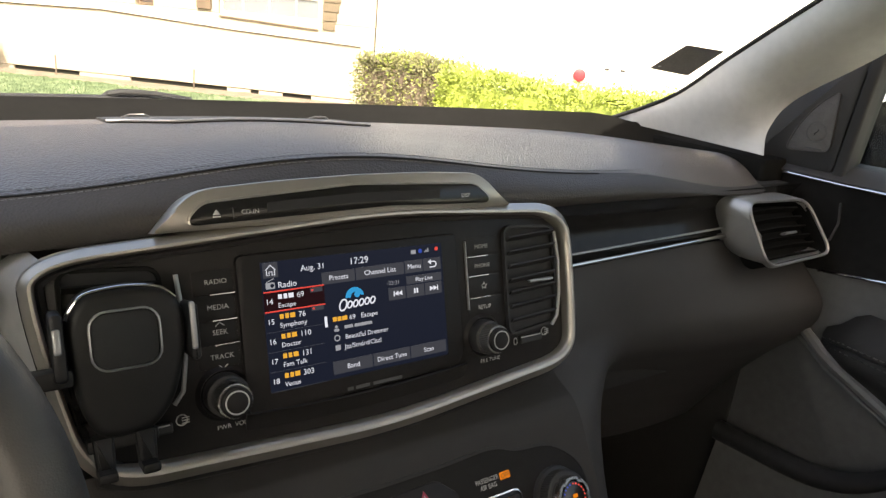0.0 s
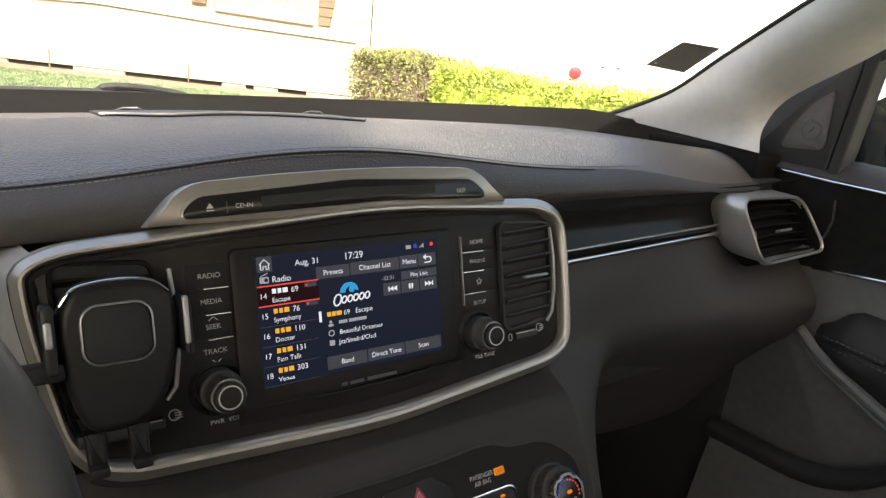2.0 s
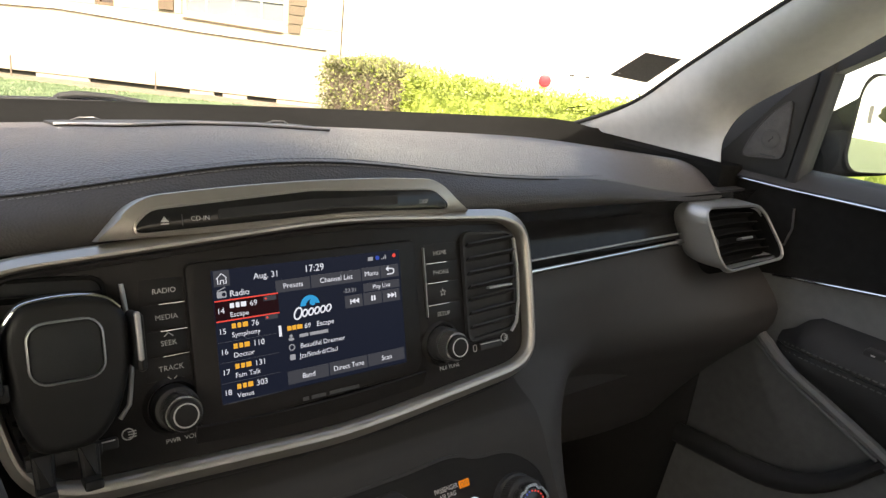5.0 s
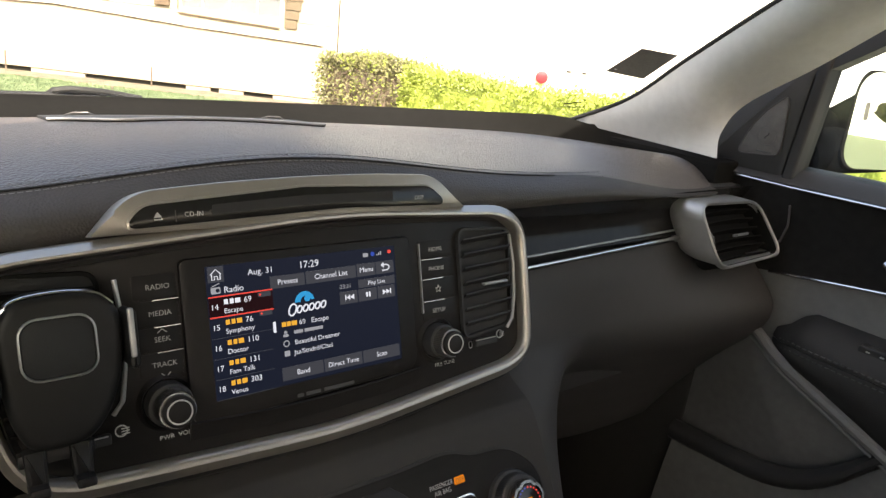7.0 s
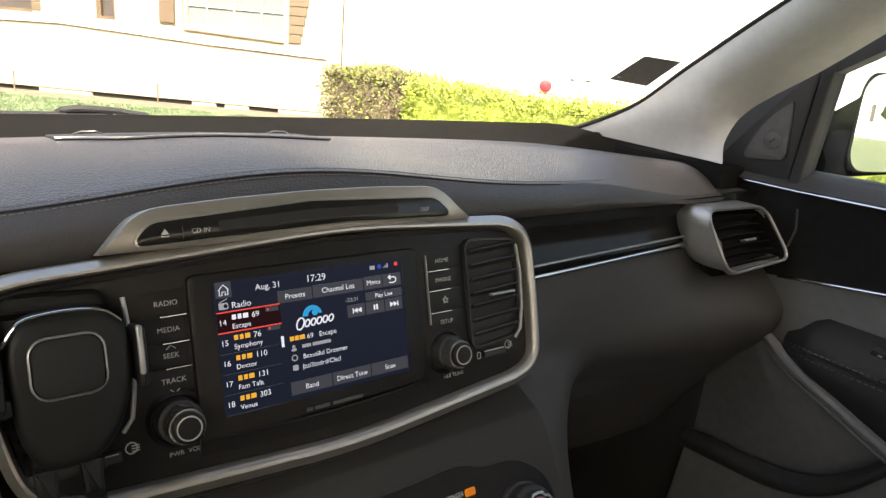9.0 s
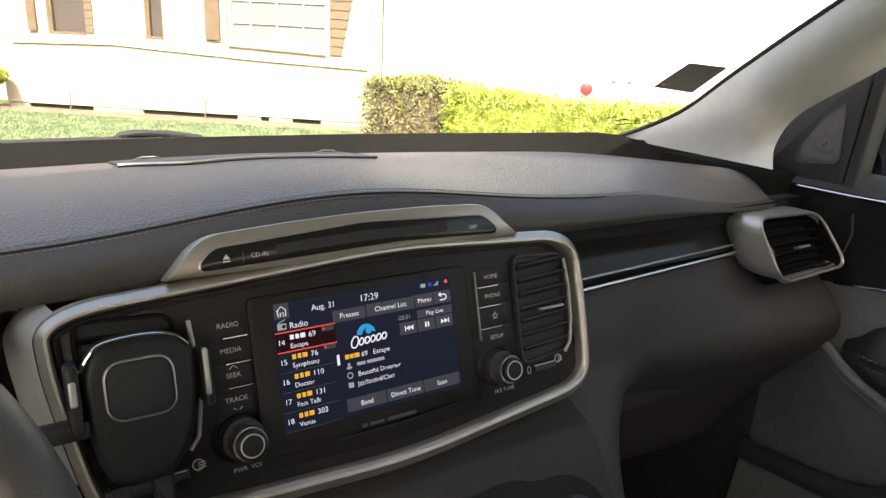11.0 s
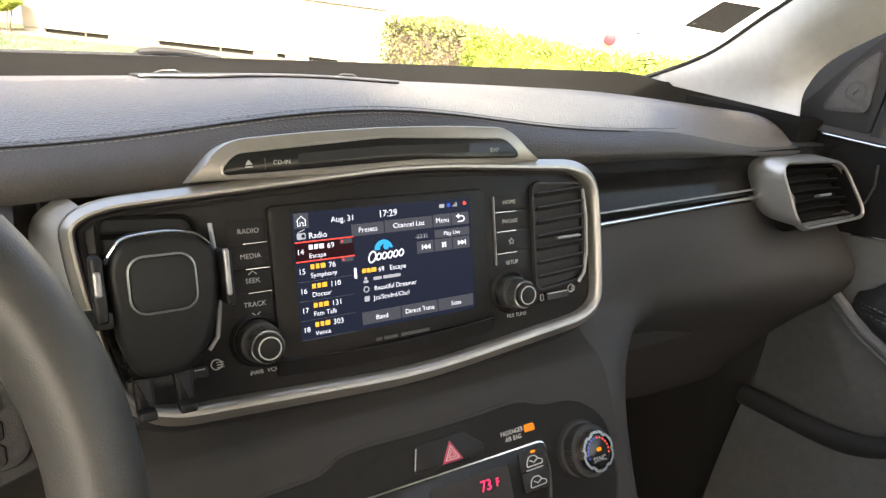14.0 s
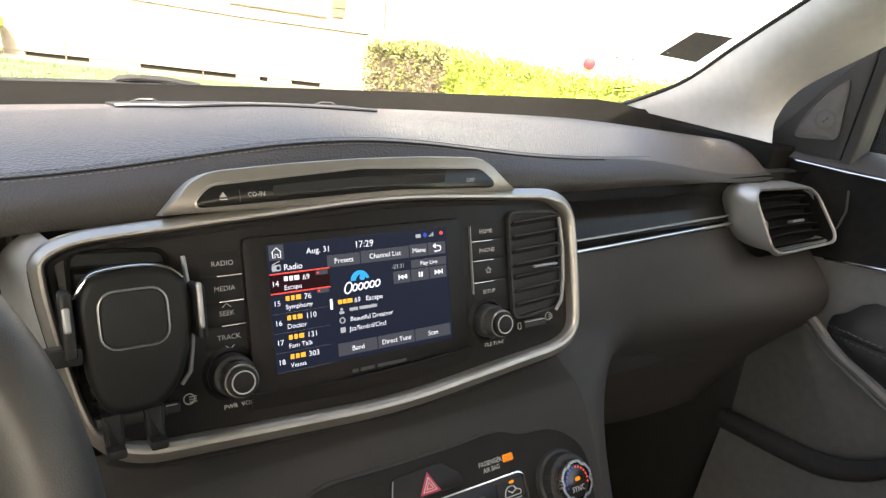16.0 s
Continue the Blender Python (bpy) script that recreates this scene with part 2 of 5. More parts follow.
def rounded(corners, r, n=5):
    """A polygon with each corner rounded to about r."""
    pts, m = [], len(corners)
    for i in range(m):
        p, a, b = Vector(corners[i]), Vector(corners[i - 1]), Vector(corners[(i + 1) % m])
        ra = min(r, (a - p).length * 0.45)
        rb = min(r, (b - p).length * 0.45)
        s, e = p + (a - p).normalized() * ra, p + (b - p).normalized() * rb
        for k in range(n + 1):
            t = k / n
            q = s * (1 - t) ** 2 + p * 2 * t * (1 - t) + e * t * t
            pts.append((q.x, q.y))
    return pts


def disc(cx, cy, r, n=32):
    return [(cx + r * math.cos(2 * math.pi * i / n), cy + r * math.sin(2 * math.pi * i / n)) for i in range(n)]


def sweep(path, profile, closed=True):
    """A profile of (out, up) pairs drawn along a path in the plane."""
    bm = bmesh.new()
    n = len(path)
    P = [Vector((p[0], p[1])) for p in path]
    area = sum(P[i].x * P[(i + 1) % n].y - P[(i + 1) % n].x * P[i].y for i in range(n))
    sign = 1 if area > 0 else -1
    rings = []
    for i in range(n):
        a = P[i - 1] if closed or i else P[i]
        b = P[(i + 1) % n] if closed or i < n - 1 else P[i]
        d = (b - a).normalized()
        nrm = Vector((d.y, -d.x)) * sign
        rings.append([bm.verts.new((P[i].x + nrm.x * o, P[i].y + nrm.y * o, u)) for o, u in profile])
    k = len(profile)
    for i in range(n if closed else n - 1):
        a, b = rings[i], rings[(i + 1) % n]
        for j in range(k):
            bm.faces.new((a[j], b[j], b[(j + 1) % k], a[(j + 1) % k]))
    if not closed:
        bm.faces.new(rings[0])
        bm.faces.new(list(reversed(rings[-1])))
    return bm


def tube(path, r, n=8, flat=1.0, up=(0, 0, 1), bm=None):
    """A rod of radius r along a path in space; flat squeezes it across."""
    bm = bm or bmesh.new()
    rings = []
    for i, p in enumerate(path):
        p = Vector(p)
        d = (Vector(path[min(i + 1, len(path) - 1)]) - Vector(path[max(i - 1, 0)])).normalized()
        side = d.cross(Vector(up)).normalized()
        top = side.cross(d)
        rings.append([bm.verts.new(p + side * (r * flat * math.cos(2 * math.pi * k / n)) + top * (r * math.sin(2 * math.pi * k / n))) for k in range(n)])
    for a, b in zip(rings, rings[1:]):
        for k in range(n):
            bm.faces.new((a[k], b[k], b[(k + 1) % n], a[(k + 1) % n]))
    bm.faces.new(rings[0])
    bm.faces.new(list(reversed(rings[-1])))
    return bm


def lettering(body, x, y, size, material, parent, z=0.0006, align="LEFT", stretch=1.0, name="lettering", m=None):
    """Words in the plane of their parent, with the foot of the letters at y."""
    c = bpy.data.curves.new(name, "FONT")
    c.body, c.size, c.align_x, c.resolution_u = body, size, align, 3
    tmp = bpy.data.objects.new(name, c)
    me = bpy.data.meshes.new_from_object(tmp)
    bpy.data.objects.remove(tmp)
    for v in me.vertices:
        v.co.x *= stretch
    me.materials.append(material)
    ob = new(name, me)
    ob.parent = parent
    ob.matrix_basis = (m or Matrix()) @ Matrix.Translation((x, y, z))
    return ob


def flat(name, outline, z, material, parent, thick=0.0003):
    return part(name, plate([(x, y) for x, y in outline], z, z + thick), material, parent)


def quad(x0, x1, y0, y1):
    return [(x0, y0), (x1, y0), (x1, y1), (x0, y1)]


def bump01(x, w):
    return math.exp(-(x / w) ** 2)


def sm(a, b, x):
    t = max(0.0, min(1.0, (x - a) / (b - a)))
    return t * t * (3 - 2 * t)


# ---- ground, house and garden ----
def smooth_line(ctrl, n):
    """A smooth line of n steps through a few control places."""
    P = [Vector(c) for c in ctrl]
    out = []
    for i in range(n + 1):
        f = (len(P) - 1) * i / n
        k = min(int(f), len(P) - 2)
        t = f - k
        a, b, c, d = P[max(k - 1, 0)], P[k], P[k + 1], P[min(k + 2, len(P) - 1)]
        out.append(0.5 * ((2 * b) + (c - a) * t + (2 * a - 5 * b + 4 * c - d) * t * t + (3 * b - a - 3 * c + d) * t ** 3))
    return out


ground = part("ground", grid(lambda u, v: Vector((u, v, -0.075 + 0.02 * noise.noise((u * 0.15, v * 0.15, 0)))), [-900, -200, -60] + span(-30, 40, 35) + [80, 250, 900], [-900, -200, -60] + span(-30, 40, 35) + [80, 250, 900]), LAWN)
tagged(ground, "level lawn with patchy green grass", "lawn", kind="structure")
drive = part("driveway", boxed(-2.2, 2.6, -14, 4.6, -0.14, 0.035, bevel=0.012), CONCRETE)
tagged(drive, "pale concrete driveway under the car", "driveway", kind="structure")

# the facade: s runs along the wall, n points out of it towards the drive
WALL_M = Matrix.Translation((1.952, 11.99, 0)) @ Matrix(((0.7976, 0.6032, 0, 0), (-0.6032, 0.7976, 0, 0), (0, 0, 1, 0), (0, 0, 0, 1)))
house = thing("house", "single-storey cream stucco house with brown window trim", "house", WALL_M)


def wall_box(name, s0, s1, d0, d1, z0, z1, material, parent=house, label="", bevel=0.006):
    """A block of the house: along the wall, out of it (towards the viewer) and up."""
    return part(name, boxed(s0, s1, -d1, -d0, z0, z1, bevel=bevel, seg=1), material, parent, label)


OPEN = [(-1.72, -1.06), (-0.04, 0.26), (1.34, 3.0)]
wall_box("lower_wall", -2.6, 3.9, -0.25, 0, 0.0, 1.16, STUCCO)
edges = [-2.6] + [e for o in OPEN for e in o] + [3.9]
for a, b in zip(edges[::2], edges[1::2]):
    wall_box("wall_pier", a, b, -0.25, 0, 1.163, 2.35, STUCCO)
wall_box("upper_wall", -2.6, 3.9, -0.25, 0, 2.353, 3.0, STUCCO)
wall_box("far_wing", -9.0, -2.603, -3.2, -0.9, -0.1, 3.0, STUCCO)
wall_box("foundation", -2.55, 3.85, -0.22, -0.06, -0.2, -0.003, DARK_GAP, label="dark ventilation gap under the wall")
for s0, s1 in ((-2.6, -2.22), (-1.08, -0.2), (1.457, 1.856), (2.0, 2.4), (2.89, 3.9)):
    wall_box("foundation_block", s0, s1, -0.2, -0.02, -0.2, -0.003, STUCCO)


def falling(name, s0, z0, s1, z1, d, high, material, label):
    """A board along the wall whose ends stand at two heights."""
    return part(name, plate([(s0, z0), (s1, z1), (s1, z1 + high), (s0, z0 + high)], 0, d), material, house, label, m=Matrix.Translation((0, -0.003, 0)) @ pose(0, 0, 0, 90))


for s0, z0, s1, z1 in ((-2.37, 0.983, -0.60, 1.030), (-0.595, 1.030, 1.65, 0.915), (1.655, 0.915, 3.68, 0.852)):
    falling("sill_ledge", s0, z0 + 0.006, s1, z1 + 0.006, 0.035, 0.05, TRIM_PAINT, "cream painted ledge under the windows")
    # thin dark strip stands in for the ledge's shadow line on the wall
    falling("ledge_shadow", s0, z0 - 0.007, s1, z1 - 0.007, 0.010, 0.012, BROWN, "thin brown strip as the shadow line under the ledge")
falling("window_sill", 1.36, 1.108, 2.98, 1.040, 0.03, 0.018, BROWN, "dark window sill edge")
for a, b in OPEN:
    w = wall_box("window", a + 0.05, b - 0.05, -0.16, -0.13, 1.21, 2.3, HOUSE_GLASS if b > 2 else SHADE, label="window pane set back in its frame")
    for s0, s1, z0, z1 in ((a, a + 0.05, 1.163, 2.35), (b - 0.05, b, 1.163, 2.35), (a + 0.05, b - 0.05, 1.163, 1.21), (a + 0.05, b - 0.05, 2.3, 2.35)):
        part("window_frame", boxed(s0, s1, 0.06, 0.17, z0, z1, bevel=0.004, seg=1), TRIM_PAINT if b > 2 else BROWN, w)
    if b > 2:
        for s in (1.7, 2.14, 2.58):
            part("glazing_bar", boxed(s - 0.011, s + 0.011, 0.1, 0.13, 1.21, 2.3), TRIM_PAINT, w)
        for z in (1.5, 1.85):
            part("glazing_bar", boxed(a + 0.05, b - 0.05, 0.103, 0.127, z - 0.011, z + 0.011), TRIM_PAINT, w)
for s0, s1 in ((-2.04, -1.89), (0.99, 1.23)):
    wall_box("window_post", s0, s1, 0.003, 0.05, 1.2, 2.4, BROWN, label="brown timber post")
for k in range(9):
    wall_box("siding_board", -1.057, -0.92, 0.003, 0.02, 1.2 + 0.12 * k, 1.312 + 0.12 * k, SIDING)
    wall_box("shutter_slat", 3.05, 3.25 + 0.028 * k, 0.003, 0.03, 1.06 + 0.14 * k, 1.19 + 0.14 * k, SIDING)
part("roof", grid(lambda u, v: Vector((u, -0.6 + v * 3.6, 2.95 + v * 1.5)), span(-9.3, 4.2, 2), [0, 0.5, 1], thick=0.12), ROOF_TILE, house)

annex = thing("garden_building", "white stucco building behind the hedge", "building", WALL_M)
part("wall", boxed(3.93, 22, -0.05, 0.2, -0.12, 3.2, bevel=0.01), WHITE_WALL, annex)
part("downpipe", tube([(6.95, -0.1, -0.1), (6.95, -0.1, 3.1)], 0.07, 10), PIPE, annex, "cream square downpipe")
part("roof", grid(lambda u, v: Vector((u, -0.5 + v * 3.6, 3.2 + v * 1.3)), span(3.9, 22.3, 2), [0, 0.5, 1], thick=0.12), ROOF_TILE, annex)
part("bell", plate(disc(0, 0, 0.10, 24), 0, 0.07, bevel=0.03), RED_PAINT, annex, "round red alarm bell", smooth=True, m=Matrix.Translation((7.23, -0.052, 0.77)) @ pose(0, 0, 0, 90))
for s in (7.65, 7.9):
    part("wall_vent", plate(rrect(0, 0, 0.08, 0.03, 0.012), 0, 0.012), SHADE, annex, m=Matrix.Translation((s, -0.052, 0.9)) @ pose(0, 0, 0, 90))

path = part("footpath", boxed(4.6, 7.2, -40, 0.6, -0.14, 0.03, bevel=0.01), CONCRETE)
tagged(path, "pale concrete footpath beside the lawn", "footpath", kind="structure")
far = thing("far_house", "long white house far off behind the car", "house", pose(36, -41, 0, 0, 0, -65))
part("wall", boxed(-26, 26, 0, 8, -0.2, 7.0, bevel=0.02), WHITE_WALL, far)
part("roof", grid(lambda u, v: Vector((u, -0.6 + v * 9.2, 7.0 + 1.6 * (1 - abs(2 * v - 1)))), span(-26.5, 26.5, 2), [0, 0.5, 1], thick=0.1), ROOF_TILE, far)
for u in (-18, -11, -4, 4, 11, 18):
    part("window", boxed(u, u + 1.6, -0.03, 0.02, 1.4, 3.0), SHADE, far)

bed = part("soil_bed", grid(lambda u, v: WALL_M @ Vector((u, -0.05 - v * (1.0 + 0.25 * noise.noise((u * 1.3, 0, 3))), -0.062 + 0.012 * math.sin(math.pi * v) + 0.02 * noise.noise((u * 3, v * 4, 1)))), span(-2.7, 3.9, 60), span(0, 1, 6)), SOIL, smooth=True)
tagged(bed, "strip of bare brown soil along the house wall", "soil", kind="structure")
rng = random.Random(7)
for s in (-1.25, 1.05):
    st = part("garden_stake", tube([WALL_M @ Vector((s, -0.35, -0.1)), WALL_M @ Vector((s + 0.01, -0.35, 0.26))], 0.012, 6), TWIG)
    tagged(st, "thin dark stake standing in the soil", "stake", "garden stakes")


def leaves(count, place, size, seed):
    """Many small folded leaves, each at a place drawn by place(random)."""
    r = random.Random(seed)
    vs, fs = [], []
    for _ in range(count):
        p, out = place(r)
        d = Vector((r.gauss(0, 1), r.gauss(0, 1), r.gauss(0, 0.8))) + out * 1.2
        d.normalize()
        side = d.cross(Vector((r.gauss(0, 1), r.gauss(0, 1), r.gauss(0, 1)))).normalized()
        s = size * r.uniform(0.6, 1.3)
        k = len(vs)
        fold = d.cross(side) * s * 0.15
        vs += [p - d * s * 0.5, p + side * s * 0.32 + fold, p + d * s * 0.55, p - side * s * 0.32 + fold]
        fs += [(k, k + 1, k + 2), (k, k + 2, k + 3)]
    me = bpy.data.meshes.new("leaves")
    me.from_pydata([tuple(v) for v in vs], [], fs)
    return me


def hedge_place(a, b, width, height):
    a, b = Vector(a), Vector(b)
    run = b - a
    side = Vector((run.y, -run.x, 0)).normalized()

    def place(r):
        f = r.random()
        c = a + run * f
        h = height * (1 + 0.06 * noise.noise((c.x * 2.1, c.y * 2.1, 5)) + 0.06 * noise.noise((c.x * 5, c.y * 5, 2)))
        which = r.random()
        depth = r.gauss(0.02, 0.05)
        if which < 0.3:
            return c + side * r.uniform(-width / 2, width / 2) + Vector((0, 0, h - depth + 0.02)), Vector((0, 0, 1))
        z = -0.08 + (h + 0.08) * r.random() ** 0.9
        bulge = 0.05 * noise.noise((c.x * 3, c.y * 3, z * 3)) - 0.04 * (z / h) ** 6
        if which < 0.88:
            return c - side * (width / 2 + bulge - depth) * (-1) ** (which > 0.74) + Vector((0, 0, z)), -side * (-1) ** (which > 0.74)
        end = a if which < 0.96 else b
        o = (a - b).normalized() * (1 if which < 0.96 else -1)
        return end + o * (bulge - depth) + side * r.uniform(-width / 2, width / 2) + Vector((0, 0, z)), o

    return place


def hedge_thing(name, a, b, width, height, count, size, material, label, seed, core):
    t = thing(name, label, "hedge")
    me = leaves(count, hedge_place(a, b, width, height), size, seed)
    me.materials.append(material)
    ob = new("foliage", me)
    ob.parent = t
    tagged(ob, kind="stuff")
    a2, b2 = Vector(a), Vector(b)
    run, mid = b2 - a2, (a2 + b2) / 2
    m = Matrix.Translation(mid) @ pose(0, 0, 0, 0, 0, math.degrees(math.atan2(run.y, run.x)))
    part("inner_branches", boxed(-run.length / 2 + 0.07, run.length / 2 - 0.07, -width / 2 + 0.08, width / 2 - 0.08, -0.1, height - 0.1, bevel=0.05), core, t, m=m)
    return t


hedge_thing("hedge", (4.42, 6.35, 0), (6.3, 1.6, 0), 0.7, 0.775, 44000, 0.040, LEAF, "clipped yellow-green hedge beside the driveway", 3, LEAF)
shrub = hedge_thing("shrub", (3.98, 7.55, 0), (4.36, 6.5, 0), 0.75, 0.84, 13000, 0.042, LEAF_DARK, "dusky shrub with sparse yellow leaves at the end of the hedge", 5, TWIG)
me = leaves(2000, hedge_place((3.98, 7.55, 0), (4.36, 6.5, 0), 0.80, 0.87), 0.042, 17)
me.materials.append(LEAF)
ob = tagged(new("yellow_leaves", me), "yellow-green young leaves", kind="stuff")
ob.parent = shrub
bush_c = WALL_M @ Vector((-2.60, -0.5, -0.1))


def ball_place(c, rx, rz, h):
    def place(r):
        d = Vector((r.gauss(0, 1), r.gauss(0, 1), r.gauss(0, 1))).normalized()
        k = 1 + 0.18 * noise.noise(d * 2.2) - abs(r.gauss(0, 0.1))
        return c + Vector((d.x * rx * k, d.y * rx * k, h + d.z * rz * k)), d
    return place


bush = thing("bush", "small round green bush by the house corner", "bush")
me = leaves(5000, ball_place(bush_c, 0.34, 0.20, 0.56), 0.05, 11)
me.materials.append(LEAF)
tagged(new("foliage", me), kind="stuff").parent = bush
for k in range(7):
    a = k * 0.9
    part("stem", tube([bush_c + Vector((0.1 * math.cos(a), 0.1 * math.sin(a), 0)), bush_c + Vector((0.2 * math.cos(a), 0.2 * math.sin(a), 0.5))], 0.013, 6), TWIG, bush)


tree = thing("tree", "leafy dark green garden tree with a bare trunk", "tree")
T0 = Vector((24.5, -29.5, -0.1))
part("trunk", tube([T0, T0 + Vector((0.05, 0, 1.0)), T0 + Vector((0.0, 0.1, 1.9))], 0.14, 8), TWIG, tree, smooth=True)
for k in range(6):
    a = k * 1.05
    part("limb", tube([T0 + Vector((0, 0, 1.3)), T0 + Vector((0.5 * math.cos(a), 0.5 * math.sin(a), 2.0))], 0.05, 6), TWIG, tree)
me = leaves(9000, ball_place(T0, 0.9, 0.55, 1.95), 0.12, 31)
me.materials.append(LEAF_DARK)
tagged(new("crown", me), kind="stuff").parent = tree


def blades(r):
    while True:
        s, d = r.uniform(-5, 3.9), r.uniform(0.95, 5.2)
        if noise.noise((s * 0.8, d * 0.8, 9)) > -0.25 or r.random() < 0.35:
            break
    p = WALL_M @ Vector((s, -d, -0.06))
    return p + Vector((0, 0, 0.02)), Vector((0, 0, 2.2))


me = leaves(60000, blades, 0.055, 21)
me.materials.append(GRASS)
tagged(new("grass", me), "short uneven green lawn grass", "grass", kind="stuff")

# ---- car shell ----

def glass_foot(x):
    return Vector((x, 0.66 - 0.88 * x * x, 1.172 + 0.1 * x * x))


def glass_at(x, f):
    p = glass_foot(x)
    return Vector((x * (1 - 0.11 * f), p.y - f * 0.66 + 0.05 * math.sin(math.pi * f), p.z + f * 0.42))


windscreen = part("windscreen", grid(glass_at, span(-0.66, 0.66, 40), span(0, 1, 16)), WINDSCREEN, smooth=True)
tagged(windscreen, "clear raked curved windscreen glass", "windscreen", kind="structure")

# sticker on the inside of the glass, low in the passenger corner
def glass_uv(x, f):
    return glass_at(x, f) + Vector((0, -0.004, -0.003))


def sticker_at(u, v):
    x = 0.588 + 0.044 * u + 0.008 * v - 0.004 * u * v
    f = 0.195 - 0.025 * u + 0.085 * v + 0.005 * u * v
    return glass_uv(x, f)


stk = part("windscreen_sticker", grid(sticker_at, span(0, 1, 6), span(0, 1, 6)), STICKER)
tagged(stk, "grey back of a square permit sticker on the windscreen", "sticker")

dot = part("sticker_dot", grid(lambda u, v: sticker_at(0.10 + 0.05 * u * v, 0.12 + 0.06 * v) + Vector((0, -0.002, -0.001)), span(-1, 1, 4), span(0, 1, 4)), BODY_WHITE)
dot.parent = stk
for x, f in ((0.584, 0.054), (0.592, 0.060), (0.592, 0.039), (0.600, 0.042)):
    mk = part("glass_mark", grid(lambda u, v: glass_uv(x + 0.009 * u, f + 0.004 * v) + Vector((0, 0.001, 0.001)), [0, 0.5, 1], [0, 1]), RUBBER, windscreen)

roof = part("car_roof", grid(lambda x, y: Vector((x, y, 1.66 - 0.12 * x * x - 0.02 * (y + 1.2) ** 2)), span(-0.62, 0.62, 10), span(-2.6, -0.02, 12), thick=0.03), ROOFLINE, smooth=True)
tagged(roof, "pale cloth car headliner", "headliner", kind="structure")
floor = part("car_floor", boxed(-0.76, 0.76, -2.6, 0.62, 0.36, 0.42), CARPET)
tagged(floor, "dark carpeted car floor", "carpet", kind="structure")
fire = part("firewall", boxed(-0.76, 0.76, 0.46, 0.6, 0.423, 1.08, bevel=0.02), CARPET)
tagged(fire, "dark footwell bulkhead", "bulkhead", kind="structure")
bonnet = part("bonnet", grid(lambda x, y: Vector((x, y, 1.10 - 0.14 * x * x - 0.30 * max(0, y - 0.75) ** 2 - 0.02)), span(-0.78, 0.78, 10), span(0.6, 1.55, 10), thick=0.02), BODY_WHITE, smooth=True)
tagged(bonnet, "white painted bonnet", "bonnet", kind="structure")
for sx in (-1, 1):
    q = part("rear_side", boxed(0.70 * sx - 0.03, 0.70 * sx + 0.03, -2.6, -0.96, 0.42, 1.2, bevel=0.01), DOOR_SOFT)
    tagged(q, "grey lined rear side panel", "side panel", kind="structure")
tail = part("tailgate", boxed(-0.72, 0.72, -2.68, -2.603, 0.42, 1.1, bevel=0.02), DOOR_SOFT)
tagged(tail, "grey lined tailgate", "tailgate", kind="structure")
seatm = mat("seat_cloth", (0.035, 0.034, 0.032), 0.8, bump=0.4, bump_scale=700)
for y0, wide in ((-1.05, ((-0.62, -0.12), (0.12, 0.62))), (-1.95, ((-0.62, 0.62),))):
    for x0, x1 in wide:
        s = thing("car_seat" if len(wide) > 1 else "rear_bench", "dark grey upholstered car seat", "seat")
        part("cushion", boxed(x0, x1, y0, y0 + 0.5, 0.44, 0.66, bevel=0.06, seg=3), seatm, s, smooth=True)
        part("backrest", boxed(x0, x1, y0 - 0.22, y0 - 0.02, 0.6, 1.26, bevel=0.06, seg=3), seatm, s, smooth=True)
        part("seat_frame", boxed(x0 + 0.05, x1 - 0.05, y0 + 0.05, y0 + 0.45, 0.42, 0.45), HARD, s)

# pillars
EDGE_A = smooth_line([(0.632, 0.362, 1.196), (0.622, 0.24, 1.248), (0.612, 0.148, 1.313), (0.597, 0.037, 1.388), (0.573, -0.14, 1.50), (0.55, -0.31, 1.60)], 40)
EDGE_B = smooth_line([(0.652, 0.094, 1.189), (0.664, 0.103, 1.222), (0.678, 0.085, 1.265), (0.672, -0.002, 1.325), (0.655, -0.10, 1.395), (0.62, -0.30, 1.54)], 40)


def pillar_trim(side):
    def at(i, v):
        p = EDGE_A[i].lerp(EDGE_B[i], v)
        p = p + Vector((-0.028, -0.024, 0.006)) * math.sin(math.pi * min(1, v * 1.05)) ** 0.8 * sm(-2, 12, i)
        return Vector((p.x * side, p.y, p.z))
    return grid(at, range(41), span(0, 1, 14), thick=0.002)


for side in (1, -1):
    p = part("pillar_trim", pillar_trim(side), PILLAR, smooth=True)
    tagged(p, "light grey cloth-covered windscreen pillar", "pillar", kind="structure")
    seal = part("windscreen_seal", tube([Vector((q.x * side, q.y, q.z)) for q in EDGE_A], 0.0034, 8), RUBBER, smooth=True)
    tagged(seal, "black rubber seal along the windscreen edge", "seal", kind="structure")

# doors: u runs backwards, v up, n into the cabin
DOOR = Matrix(((0, 0, -1, 0.70), (-1, 0, 0, 0), (0, 1, 0, 0), (0, 0, 0, 1)))
DOOR_L = Matrix(((0, 0, 1, -0.70), (-1, 0, 0, 0), (0, 1, 0, 0), (0, 0, 0, 1)))


def belt(u):
    return 1.168 + 0.022 * max(0, u)


def lower_line(u):
    return 1.050 + 0.16 * u - 0.05 * u * u


